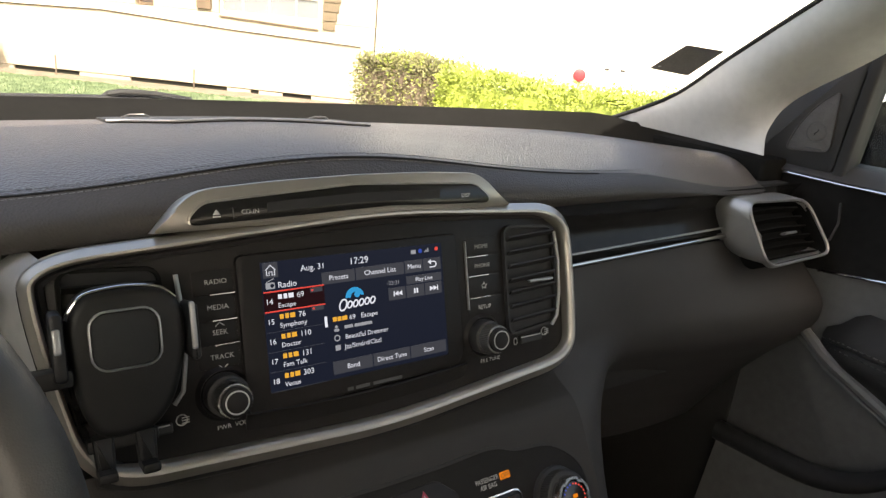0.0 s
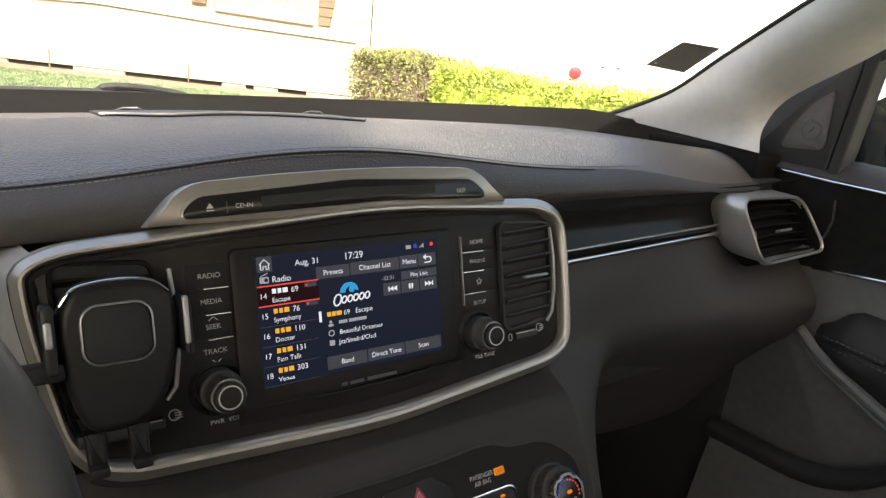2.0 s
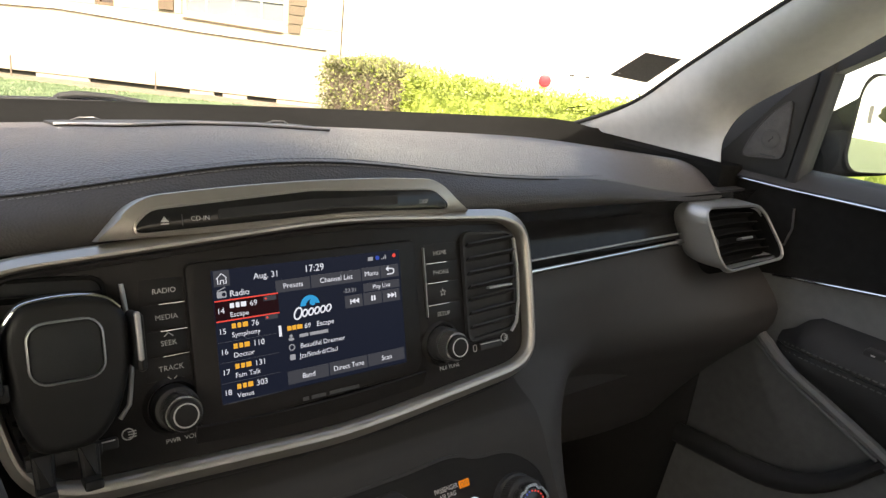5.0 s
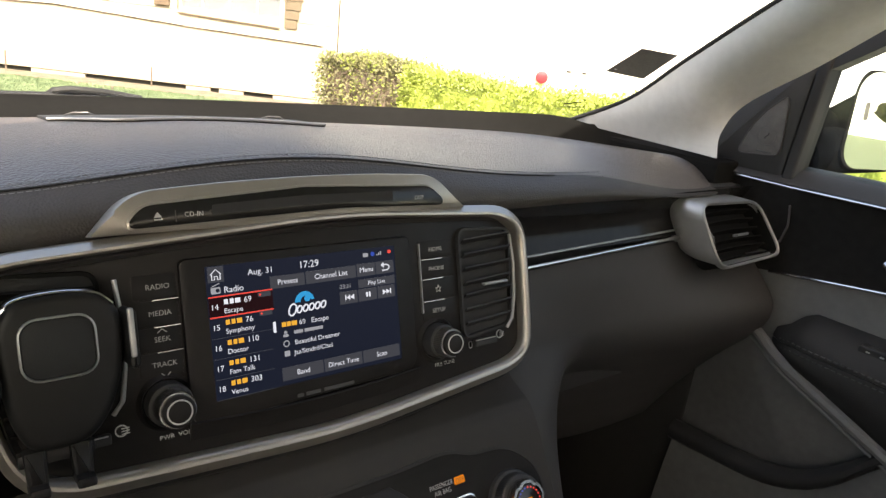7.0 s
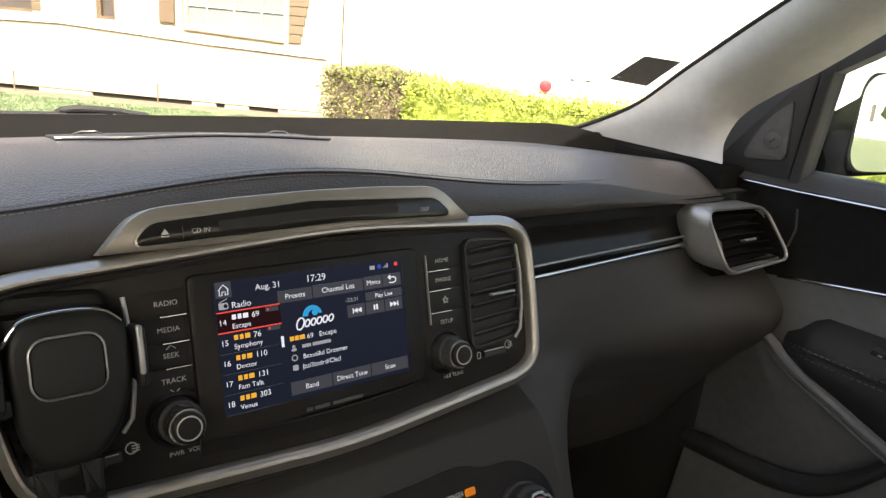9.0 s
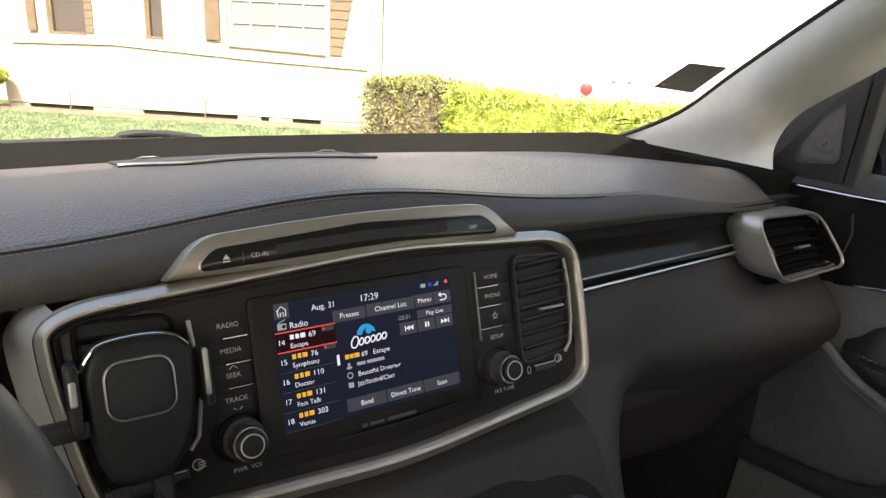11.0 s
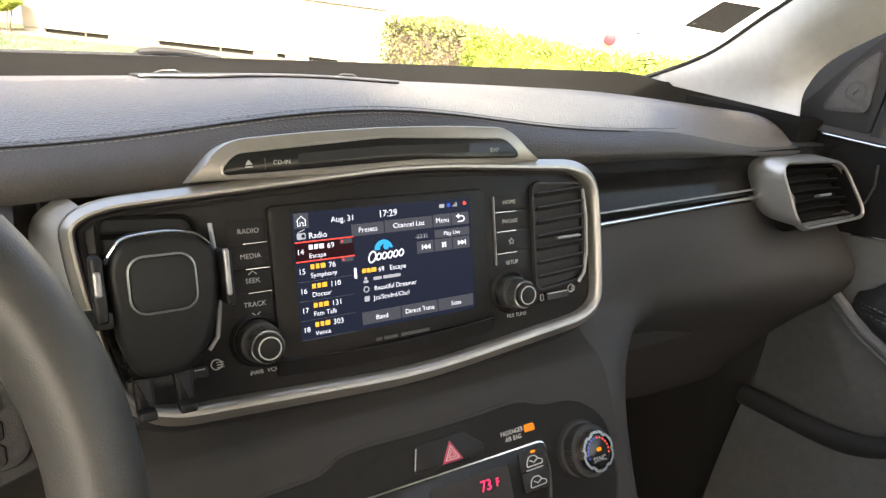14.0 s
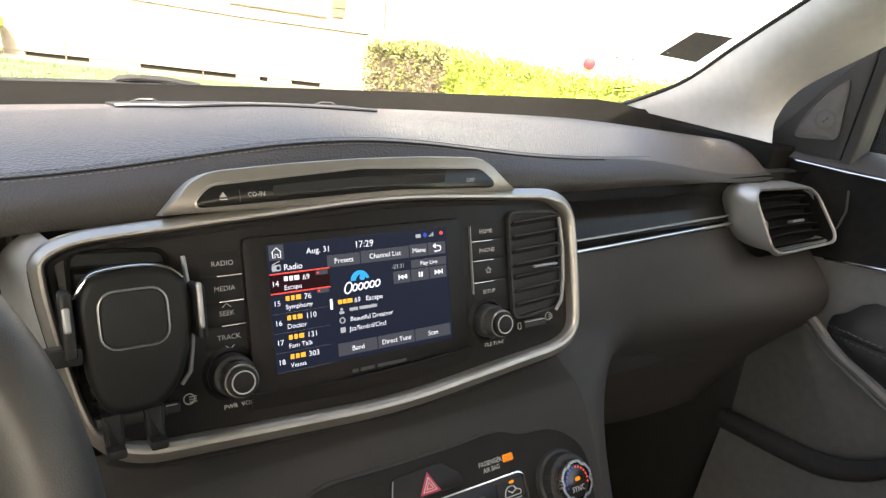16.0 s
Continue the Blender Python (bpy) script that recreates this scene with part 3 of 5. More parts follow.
def door_thing(m, detail):
    d = thing("passenger_door" if detail else "driver_door", "dark grey car door panel with gloss black insert and chrome strips" if detail else "dark grey car door panel with window", "car door", m)
    part("door_panel", boxed(-0.62, 0.95, 0.42, 1.155, -0.06, -0.004, bevel=0.01), DOOR_SOFT, d)
    us = span(-0.125, 0.9, 40)
    part("window_ledge", grid(lambda u, v: Vector((u, belt(u) + 0.004 + 0.022 * math.sin(v * math.pi / 2), 0.012 - 0.05 * v)), us, span(0, 1, 6), thick=0.004), HARD, d, smooth=True)
    part("gloss_insert", grid(lambda u, v: Vector((u, lower_line(u) + v * (belt(u) - lower_line(u)), 0.006 - 0.004 * math.sin(math.pi * v))), us, span(0, 1, 10)), GLOSS_DARK, d, "gloss black trim insert", smooth=True)
    part("chrome_strip", tube([(u, belt(u) + 0.001, 0.013) for u in us], 0.0018, 8), CHROME, d, "thin chrome strip", smooth=True)
    part("chrome_strip", tube([(u, lower_line(u), 0.010) for u in span(0.0, 0.9, 30)], 0.0021, 8), CHROME, d, "thin chrome strip", smooth=True)
    part("kick_panel", boxed(-0.61, -0.072, 0.425, 1.0, -0.01, 0.004, bevel=0.004), FACE, d, "black footwell side panel")
    part("window_frame", sweep([(-0.14, 1.17), (-0.13, 1.22), (-0.07, 1.30), (0.03, 1.362), (0.25, 1.50), (0.45, 1.60), (0.95, 1.62)], [(-0.02, -0.03), (0.02, -0.03), (0.02, 0.0), (-0.02, 0.0)], closed=False), HARD, d)
    part("sail_panel", plate(rounded([(-0.145, 1.176), (-0.022, 1.176), (-0.012, 1.335), (-0.035, 1.325), (-0.10, 1.27)], 0.01), -0.03, 0.002, bevel=0.004), HARD, d, "black triangular panel at the window corner", smooth=True)
    part("window_run", plate([(-0.021, 1.176), (-0.006, 1.176), (0.006, 1.352), (-0.010, 1.345)], -0.03, 0.004, bevel=0.003), RUBBER, d)
    part("glass", plate([(-0.01, 1.17), (0.95, 1.19), (0.95, 1.60), (0.45, 1.59), (0.25, 1.49), (0.0, 1.345)], -0.022, -0.018), SIDE_GLASS, d)
    if detail:
        tri = rounded([(-0.092, 1.198), (-0.031, 1.205), (-0.037, 1.286), (-0.063, 1.262), (-0.081, 1.232)], 0.012)
        tw = part("tweeter", plate(tri, 0.002, 0.0055, bevel=0.002), GRILLE_GREY, d, "grey metal tweeter grille", smooth=True)
        part("trim_ring", sweep(tri, [(-0.0005, 0.002), (0.0008, 0.002), (0.0008, 0.0060), (-0.0005, 0.0060)]), SMOKE, tw)
        part("cone", plate(disc(-0.053, 1.228, 0.012, 24), 0.0055, 0.0062, bevel=0.0005), GRILLE_GREY, tw, smooth=True)
        part("cone_mark", tube([(-0.053 + 0.0022 * math.sin(a), 1.228 + 0.0016 * a, 0.0064) for a in span(-2.6, 2.6, 12)], 0.0006, 6), RUBBER, tw, smooth=True)
        part("cone_ring", sweep(disc(-0.053, 1.228, 0.0135, 28), [(-0.0004, 0.0052), (0.0004, 0.0052), (0.0004, 0.0059), (-0.0004, 0.0059)]), SMOKE, tw)
        part("name_bar", plate(quad(-0.063, -0.041, 1.2050, 1.2072), 0.0056, 0.0062), PRINT_DIM, tw)
        top = lambda u: 0.978 + 0.036 * sm(0.03, 0.075, u) + 0.015 * u
        fold = lambda u: 0.966 + 0.008 * sm(0.04, 0.075, u)
        low = lambda u: 0.9675 - 0.40 * u
        us2 = span(0.03, 0.8, 50)
        part("armrest_pad", grid(lambda u, v: Vector((u, top(u) + (fold(u) - top(u)) * v, 0.004 + 0.042 * math.sin(v * math.pi / 2) * sm(0.01, 0.085, u))), us2, span(0, 1, 8), thick=0.003), ARMREST, d, "stitched black armrest", smooth=True)
        part("armrest_side", grid(lambda u, v: Vector((u, fold(u) - 0.002 + (max(low(u), 0.60) - fold(u)) * v, 0.003 + (0.042 - 0.022 * v + 0.012 * math.sin(math.pi * v)) * sm(0.01, 0.085, u))), us2, span(0, 1, 8), thick=0.003), ARMREST, d, smooth=True)
        seam = bmesh.new()
        for k in range(90):
            u = 0.045 + 0.008 * k
            for dv in (0.004, -0.007):
                n0 = 0.0045 + 0.0425 * sm(0.01, 0.085, u)
                box(seam, u, u + 0.005, fold(u) + dv - 0.0006, fold(u) + dv + 0.0006, n0 - 0.004, n0 + 0.0006)
        part("seam", seam, DOOR_SHADED, d)
        part("pocket_ridge", tube([(u, low(u), 0.012 + 0.022 * sm(0, 0.06, u)) for u in span(0.004, 0.4, 20)], 0.0075, 8), DOOR_SOFT, d, smooth=True)
        part("pocket_ridge", tube([(u, low(u) - 0.016, 0.010 + 0.018 * sm(0, 0.06, u)) for u in span(0.0, 0.35, 20)], 0.0028, 8), DOOR_SOFT, d, smooth=True)
        lip = lambda u: min(0.763 + 0.09 * u + 17 * max(0, u - 0.02) ** 3, low(u) + 0.01)
        part("map_pocket", grid(lambda u, v: Vector((u, lip(u) - 0.016 - 0.33 * v, 0.024 + 0.03 * math.sin(v * 2.2))), span(-0.07, 0.5, 24), span(0, 1, 8), thick=0.006), DOOR_SHADED, d, "grey moulded map pocket", smooth=True)
        part("pocket_lip", grid(lambda u, b: Vector((u, lip(u) + 0.017 * math.cos(b), 0.02 + 0.013 * math.sin(b))), span(-0.075, 0.5, 30), span(0, 2 * math.pi, 10)), HARD, d, smooth=True)
        part("pocket_panel", plate([(-0.078, 0.742), (0.10, 0.77), (0.16, 0.81), (0.205, 0.88), (0.02, 0.955), (-0.005, 0.968), (-0.078, 1.02)], -0.004, 0.002, bevel=0.003), DOOR_SHADED, d, "darker grey plate for the shaded pocket recess", smooth=True)
        part("lever_recess", tube([(0.003, 1.145, 0.007), (0.007, 1.118, 0.006), (0.002, 1.094, 0.006), (-0.006, 1.087, 0.007)], 0.0016, 6), SMOKE, d, smooth=True)
        part("door_lever", tube([(0.135, 1.108, 0.012), (0.15, 1.10, 0.02), (0.21, 1.098, 0.022)], 0.005, 8), CHROME, d, "chrome inner door lever", smooth=True)
        part("switch_plate", plate(rrect(0.165, 1.0, 0.05, 0.014, 0.005), 0.018, 0.030, bevel=0.002), HARD, d)
        for k in (0.152, 0.168):
            part("switch_mark", plate(rrect(k, 1.001, 0.005, 0.002, 0.0008), 0.0300, 0.0304), PRINT, d)
    return d


door_thing(DOOR, True)
door_thing(DOOR_L, False)

# outside mirror on the passenger side
mm = thing("door_mirror", "white door mirror with its glass facing the cabin", "mirror", Matrix.Translation((0.038, 0, 0.010)))


def mirror_shell(top):
    """The upper cap or the lower housing of the mirror: a squarish rounded shell cut on a slant."""
    bm = bmesh.new()
    bmesh.ops.create_uvsphere(bm, u_segments=36, v_segments=24, radius=1)
    power = lambda q, p: math.copysign(abs(q) ** p, q)
    for v in bm.verts:
        x, y, z = v.co
        v.co = Vector((1.060 + 0.215 * power(x, 0.6), 0.105 + (0.10 if y > 0 else 0.016) * power(y, 0.8) - 0.057 * x, 1.240 + 0.100 * power(z, 0.62)))
    cut = bmesh.ops.bisect_plane(bm, geom=bm.verts[:] + bm.edges[:] + bm.faces[:], plane_co=(0.95, 0.12, 1.255), plane_no=(-0.45, 0.25, 1.0), clear_inner=top, clear_outer=not top)
    return bm


part("mirror_cap", mirror_shell(True), BODY_WHITE, mm, "white painted cap", smooth=True)
part("mirror_housing", mirror_shell(False), HOUSING_SHADED, mm, "black lower housing", smooth=True)
MIR = Matrix.Translation((1.108, 0.066, 1.237)) @ pose(0, 0, 0, 90, 0, 0) @ pose(0, 0, 0, 0, -16, 0) @ pose(0, 0, 0, -2.4, 0, 0)
part("mirror_bezel", plate(rrect(0, 0, 0.238, 0.170, 0.040), -0.012, 0.003, bevel=0.001), COWL, mm, smooth=True, m=MIR)
part("mirror_glass", plate(rrect(0, 0, 0.230, 0.164, 0.038), 0.003, 0.005), MIRROR, mm, m=MIR)
part("mirror_foot", tube([(0.72, 0.045, 1.185), (0.80, 0.062, 1.195), (0.88, 0.10, 1.205), (1.0, 0.15, 1.22)], 0.042, 28, flat=0.9), HOUSING_SHADED, mm, smooth=True)

# ---- dashboard ----
def seam_z(x):
    return 1.1805 + 0.0268 * bump01(x - 0.008, 0.186) + 0.002 * sm(-0.15, -0.3, x)


def seam_y(x):
    return 0.072 - 0.01 * sm(0.3, 0.68, abs(x)) + end_turn(x)


def end_turn(x):
    """How far the passenger end of the dashboard turns back."""
    return 0.06 * sm(0.57, 0.70, x) ** 1.5


def far_y(x):
    return 0.47 - 0.30 * x * x - 5.0 * max(0.0, abs(x) - 0.52) ** 2


def roll(x):
    """How far the front of the pad rolls down: not at all over the centre, softly on the passenger side, wholly at the end."""
    return 0.0235 * sm(0.34, 0.56, x) + 0.006 * sm(0.60, 0.69, x)


def pad_at(x, v):
    y0, y1 = seam_y(x), far_y(x)
    y = y0 + (y1 - y0) * v
    z = seam_z(x) * (1 - v) + 1.168 * v
    z += 0.010 * math.sin(math.pi * min(1, v)) ** 0.7 * sm(0.7, 0.45, abs(x)) + 0.003 * math.sin(math.pi * min(1.0, v * 5) * 0.5)
    reach = 0.42
    z -= roll(x) * max(0.0, 1 - v / reach) ** 2
    return Vector((x, y, z))


def face_at(x, v):
    """The soft face below the seam, down to the gloss panel."""
    s = Vector((x, seam_y(x), seam_z(x) - roll(x)))
    foot = Vector((x, 0.048 + end_turn(x), 1.157 - 0.004 * sm(0.25, 0.6, x) - 0.02 * sm(-0.2, -0.4, x) - 0.012 * sm(0.60, 0.69, x)))
    p = s.lerp(foot, v)
    p.y -= (0.012 - 0.010 * sm(0.40, 0.56, x)) * math.sin(math.pi * v)
    return p


XS = span(-0.69, 0.692, 92)
dash = thing("dashboard", "dark leatherette dashboard with stitched seam and silver trim", "dashboard")
part("upper_pad", grid(pad_at, XS, [0, 0.01, 0.03, 0.06] + span(0.1, 1, 18), thick=0.004), PAD, dash, "grained black leatherette top pad", smooth=True)
part("soft_face", grid(face_at, XS, span(0, 1, 10), thick=0.004), FACE_TOP, dash, smooth=True)
# thin black rod laid along the seam as its dark groove
part("seam_groove", tube([Vector((x, seam_y(x) - 0.0012, seam_z(x) - 0.0002)) for x in span(-0.69, 0.31, 80)], 0.0008, 6), RUBBER, dash, smooth=True)
st = bmesh.new()
x = -0.6
while x < 0.385:
    for dy, dz in ((0.0042, 0.0018), (-0.0034, -0.0020)):
        a, b = (Vector((q, seam_y(q) + dy, seam_z(q) + dz)) for q in (x, x + 0.0036))
        tube([a, b], 0.00042, 4, bm=st)
    x += 0.0048
part("stitching", st, THREAD, dash, "grey double stitching")


def cowl_at(x, v):
    a = Vector((x, far_y(x) - 0.004, 1.160))
    b = glass_foot(x) + Vector((0, -0.004, -0.014 * sm(0.585, 0.64, abs(x))))
    p = a.lerp(b, v)
    p.z -= 0.012 * math.sin(math.pi * min(1, v * 1.2)) * (1 - 0.5 * v)
    return p


part("defroster_cowl", grid(cowl_at, span(-0.69, 0.69, 64), span(0, 1, 12), thick=0.003), COWL, dash, "matt black strip under the windscreen", smooth=True)
for sx in (-1, 1):
    part("dash_end", boxed(0.675 * sx - 0.012, 0.675 * sx + 0.03, 0.10, 0.5, 1.0, 1.166, bevel=0.006), COWL, dash)
    part("pillar_foot", boxed(0.668 * sx - 0.022, 0.668 * sx + 0.035, 0.085, 0.5, 1.10, 1.1855, bevel=0.006), COWL, dash)


def along(prof, z):
    """y of a falling profile at a height."""
    for (y0, z0), (y1, z1) in zip(prof, prof[1:]):
        if z1 <= z <= z0:
            return y0 + (y1 - y0) * (z0 - z) / (z0 - z1)
    return prof[-1][0] if z < prof[-1][1] else prof[0][0]


STACK = [(0.0038, 1.010), (-0.0115, 1.001), (-0.0233, 0.9963), (-0.0327, 0.993), (-0.0405, 0.988), (-0.052, 0.975), (-0.066, 0.952), (-0.088, 0.918), (-0.112, 0.88), (-0.15, 0.82), (-0.19, 0.75), (-0.2, 0.6), (-0.2, 0.42)]
FRONT = [(0.050, 1.090), (0.041, 1.06), (0.034, 1.02), (0.030, 1.0), (0.031, 0.983), (0.038, 0.966), (0.054, 0.943), (0.080, 0.913), (0.110, 0.873), (0.145, 0.82), (0.18, 0.76), (0.21, 0.70)]


def panel_at(x, v):
    """The passenger side below the chrome strip, tucking under at the foot."""
    foot = 0.72 + 0.03 * sm(0.52, 0.74, x) - 0.2 * sm(0.30, 0.20, x)
    if v <= 0.8:
        z = 1.09 - (1.09 - foot) * v / 0.8
        y = along(FRONT, z)
    else:
        z, y = foot + 0.02 * (v - 0.8), along(FRONT, foot) + 1.4 * (v - 0.8)
    y -= 0.05 * sm(0.36, 0.69, x) * sm(1.085, 1.0, z)
    w = sm(0.37, 0.205, x) * sm(1.085, 1.0, z)
    y = y * (1 - w) + (along(STACK, z) + 0.003 + max(0, v - 0.8)) * w
    return Vector((x, y, z + 0.008 * (x - 0.27)))


part("glovebox_panel", grid(panel_at, span(0.19, 0.69, 60), span(0, 1, 60)), PASSENGER, dash, "smooth dark passenger panel", smooth=True)
latch = panel_at(0.40, 0.46)
part("glovebox_latch", boxed(latch.x - 0.012, latch.x + 0.012, latch.y - 0.006, latch.y + 0.004, latch.z - 0.004, latch.z + 0.004, bevel=0.002), HARD, dash)
part("driver_panel", boxed(-0.69, -0.230, 0.082, 0.3, 0.70, 1.168, bevel=0.01), FACE_TOP, dash)
part("gloss_panel", grid(lambda x, v: Vector((x, 0.052 + 0.012 * math.sin(math.pi * v), 1.099 + 0.008 * (x - 0.27) + v * 0.056)), span(0.2, 0.69, 30), span(0, 1, 10)), GLOSS_DARK, dash, "gloss black trim panel", smooth=True)
part("chrome_strip", tube([(x, 0.046, 1.0905 + 0.036 * (x - 0.275)) for x in span(0.21, 0.60, 20)], 0.0030, 10), CHROME, dash, "chrome strip across the passenger side", smooth=True)
# silver rod stands in for the reflection on the gloss panel's lower lip
part("chrome_strip", tube([(x, 0.050, 1.1015 + 0.030 * (x - 0.275)) for x in span(0.21, 0.53, 20)], 0.0014, 8), SILVER_COOL, dash, smooth=True)
part("passenger_support", boxed(0.2, 0.69, 0.07, 0.3, 0.9, 1.155), HARD, dash)

# small loudspeaker lid on top of the pad
def lid_at(u, v):
    x = -0.128 + 0.283 * u
    y0 = 0.302 + 0.034 * (1 - sm(0, 0.22, u)) - 0.008 * bump01(u - 0.25, 0.12)
    y = y0 + (0.413 - y0) * v
    vv = (y - seam_y(x)) / (far_y(x) - seam_y(x))
    return pad_at(x, vv) + Vector((0, 0, 0.0028))


sp = thing("dash_speaker_grille", "perforated black speaker lid with a silver edge on the dashboard", "speaker grille")
part("mesh_lid", grid(lid_at, span(0, 1, 24), span(0, 1, 8), thick=0.004), GRILLE, sp, smooth=True)
part("silver_edge", tube([lid_at(u, 0) + Vector((0, -0.001, 0)) for u in span(0, 1, 40)], 0.0015, 8), SILVER_COOL, sp, smooth=True)
for u in (0.13, 0.89):
    part("clip", tube([lid_at(u - 0.05, 0.75), lid_at(u - 0.025, 0.7) + Vector((0, 0, 0.003)), lid_at(u + 0.025, 0.7) + Vector((0, 0, 0.003)), lid_at(u + 0.05, 0.75)], 0.0010, 6), SMOKE, sp, smooth=True)

# wiper resting outside the glass
wp = thing("windscreen_wiper", "black wiper arm and blade lying at the foot of the windscreen", "wiper")
part("blade", tube([glass_at(x, -0.012) + Vector((0, 0.014, 0.0)) for x in span(-0.55, -0.02, 16)], 0.006, 8), RUBBER, wp, smooth=True)
part("arm", tube([glass_at(x, f) + Vector((0, 0.02, 0.002)) for x, f in ((-0.085, -0.014), (-0.078, 0.002), (-0.062, 0.009), (-0.04, 0.008), (-0.01, 0.002), (0.04, -0.02))], 0.005, 8), RUBBER, wp, smooth=True)
part("hinge_cap", tube([glass_at(x, f) + Vector((0, 0.02, 0.0)) for x, f in ((-0.072, -0.012), (-0.05, -0.008), (-0.01, -0.012))], 0.008, 8), RUBBER, wp, smooth=True)


# ---- centre unit: x across, y up its slope, z towards the seats ----
UNIT = Matrix.Translation((0, 0, 1.10)) @ pose(0, 0, 0, 73)
unit = thing("infotainment_unit", "black infotainment unit with touch screen in a silver surround", "car radio", UNIT)


RIM = rounded([(-0.2235, 0.066), (0.02, 0.0815), (0.2235, 0.0725), (0.2265, -0.01), (0.2235, -0.0815), (0.02, -0.1000), (-0.2, -0.0884), (-0.2215, 0.02)], 0.045, 9)


def outwards(path):
    """The way out of a closed path at each of its places."""
    n = len(path)
    P = [Vector(p) for p in path]
    area = sum(P[i].x * P[(i + 1) % n].y - P[(i + 1) % n].x * P[i].y for i in range(n))
    ways = [(P[(i + 1) % n] - P[i - 1]).normalized() for i in range(n)]
    return [Vector((d.y, -d.x)) * (1 if area > 0 else -1) for d in ways]


def oval(inset):
    """The outline of the surround, moved inwards: a squarish oval, narrower at its lower driver-side corner."""
    return [(p[0] - o.x * inset, p[1] - o.y * inset) for p, o in zip(RIM, outwards(RIM))]


def band(profile):
    """The surround's cross-section drawn round its outline; the band is wider below and at the passenger end."""
    bm = bmesh.new()
    rings = []
    for p, o in zip(RIM, outwards(RIM)):
        w = 0.0085 + 0.0060 * max(sm(0.15, 0.215, p[0]), sm(0.02, -0.07, p[1]) * sm(-0.215, -0.17, p[0]))
        rings.append([bm.verts.new((p[0] - o.x * w * (1 - f), p[1] - o.y * w * (1 - f), u)) for f, u in profile])
    for ra, rb in zip(rings, rings[1:] + rings[:1]):
        for j in range(len(profile)):
            bm.faces.new((ra[j], rb[j], rb[(j + 1) % len(profile)], ra[(j + 1) % len(profile)]))
    return bm


part("surround", band([(0.0, -0.012), (0.0, 0.0012), (0.07, 0.0036), (0.22, 0.0052), (0.42, 0.0052), (0.52, 0.0040), (0.80, 0.0002), (0.95, -0.0018), (1.0, -0.0035), (1.0, -0.03), (0.3, -0.03)]), SILVER, unit, "satin silver surround", smooth=True)
part("surround_lip", sweep(oval(0.0095), [(-0.006, -0.02), (-0.004, -0.004), (-0.001, 0.0003), (0.001, -0.004), (0.001, -0.02)]), SMOKE, unit, smooth=True)
# dark skirt strip put in for the shade under the surround's lower edge
part("surround_shadow", sweep([p for p in RIM if p[0] > -0.19 and p[1] < 0], [(-0.003, -0.03), (-0.001, -0.007), (0.004, -0.009), (0.007, -0.014), (0.009, -0.03)], closed=False), HARD, unit, smooth=True)
side_edge = [(p, o) for p, o in zip(RIM, outwards(RIM)) if p[0] < -0.2075]
side_edge = sorted(side_edge, key=lambda q: -q[0][1])
part("surround_flank", grid(lambda i, v: Vector((side_edge[i][0][0] + side_edge[i][1].x * (0.0005 + 0.016 * v), side_edge[i][0][1] + side_edge[i][1].y * (0.0005 + 0.008 * v), -0.0034 - 0.045 * v)), range(len(side_edge)), span(0, 1, 5)), FLANK, unit, "silver side face of the surround", smooth=True)
part("fascia", plate(oval(0.006), -0.02, -0.006, bevel=0.002), FASCIA, unit, "matt black fascia", smooth=True)
slab = part("display_surround", plate(rounded([(-0.094, 0.054), (0.092, 0.054), (0.092, -0.050), (0.086, -0.058), (-0.09, -0.062), (-0.094, -0.054)], 0.006), -0.008, -0.0010, bevel=0.0016), FASCIA, unit, "black display surround", smooth=True)
part("display_lip", grid(lambda u, v: Vector((-0.096 + 0.19 * u, -0.058 - 0.013 * v - 0.004 * math.sin(math.pi * u), 0.001 - 0.007 * v)), span(0, 1, 20), span(0, 1, 5), thick=0.002), FASCIA, unit, smooth=True)

screen = part("touch_screen", plate(quad(-0.0775, 0.0755, -0.0465, 0.0475), -0.0005, 0.0), LCD, unit, "lit touch screen showing a radio station list")
T1, T2 = 0.0002, 0.0006


def tile(x0, x1, y0, y1, material=LCD_TILE, z=T1, name="screen_tile"):
    return flat(name, quad(x0 / 1000, x1 / 1000, y0 / 1000, y1 / 1000), z, material, screen)


def word(body, x, y, size, material=LCD_WHITE, align="LEFT", stretch=1.0):
    return lettering(body, x / 1000, y / 1000, size / 1000, material, screen, z=T2, align=align, stretch=stretch, name="screen_text")


tile(-76, -65, 36, 47)
part("home_icon", sweep([(-0.0742, 0.0414), (-0.0705, 0.0450), (-0.0668, 0.0414), (-0.0676, 0.0414), (-0.0676, 0.0378), (-0.0694, 0.0378), (-0.0694, 0.0402), (-0.0716, 0.0402), (-0.0716, 0.0378), (-0.0734, 0.0378), (-0.0734, 0.0414)], [(-0.0003, T2), (0.0003, T2), (0.0003, T2 + 0.0002), (-0.0003, T2 + 0.0002)]), LCD_WHITE, screen)
word("Aug. 31", -48, 38.2, 6.2)
word("17:29", -9, 38.6, 7.4)
tile(46, 50.5, 41, 44, LCD_GREY)
flat("status_icon", disc(0.0545, 0.0428, 0.0018, 12), T2, BLUE_MARK, screen)
for k in range(3):
    tile(58 + 1.7 * k, 59 + 1.7 * k, 41.2, 42 + 1.2 * k, LCD_GREY, T2)
flat("status_icon", disc(0.0700, 0.0432, 0.0016, 12), T2, LCD_LINE, screen)
tile(-32, -5, 26, 35)
word("Presets", -18.5, 28.6, 5.4, align="CENTER")
tile(-4, 38.5, 26, 35.5)
word("Channel List", 17, 28.9, 5.6, align="CENTER")
tile(39.5, 56, 26, 36)
word("Menu", 48, 29.2, 5.6, align="CENTER")
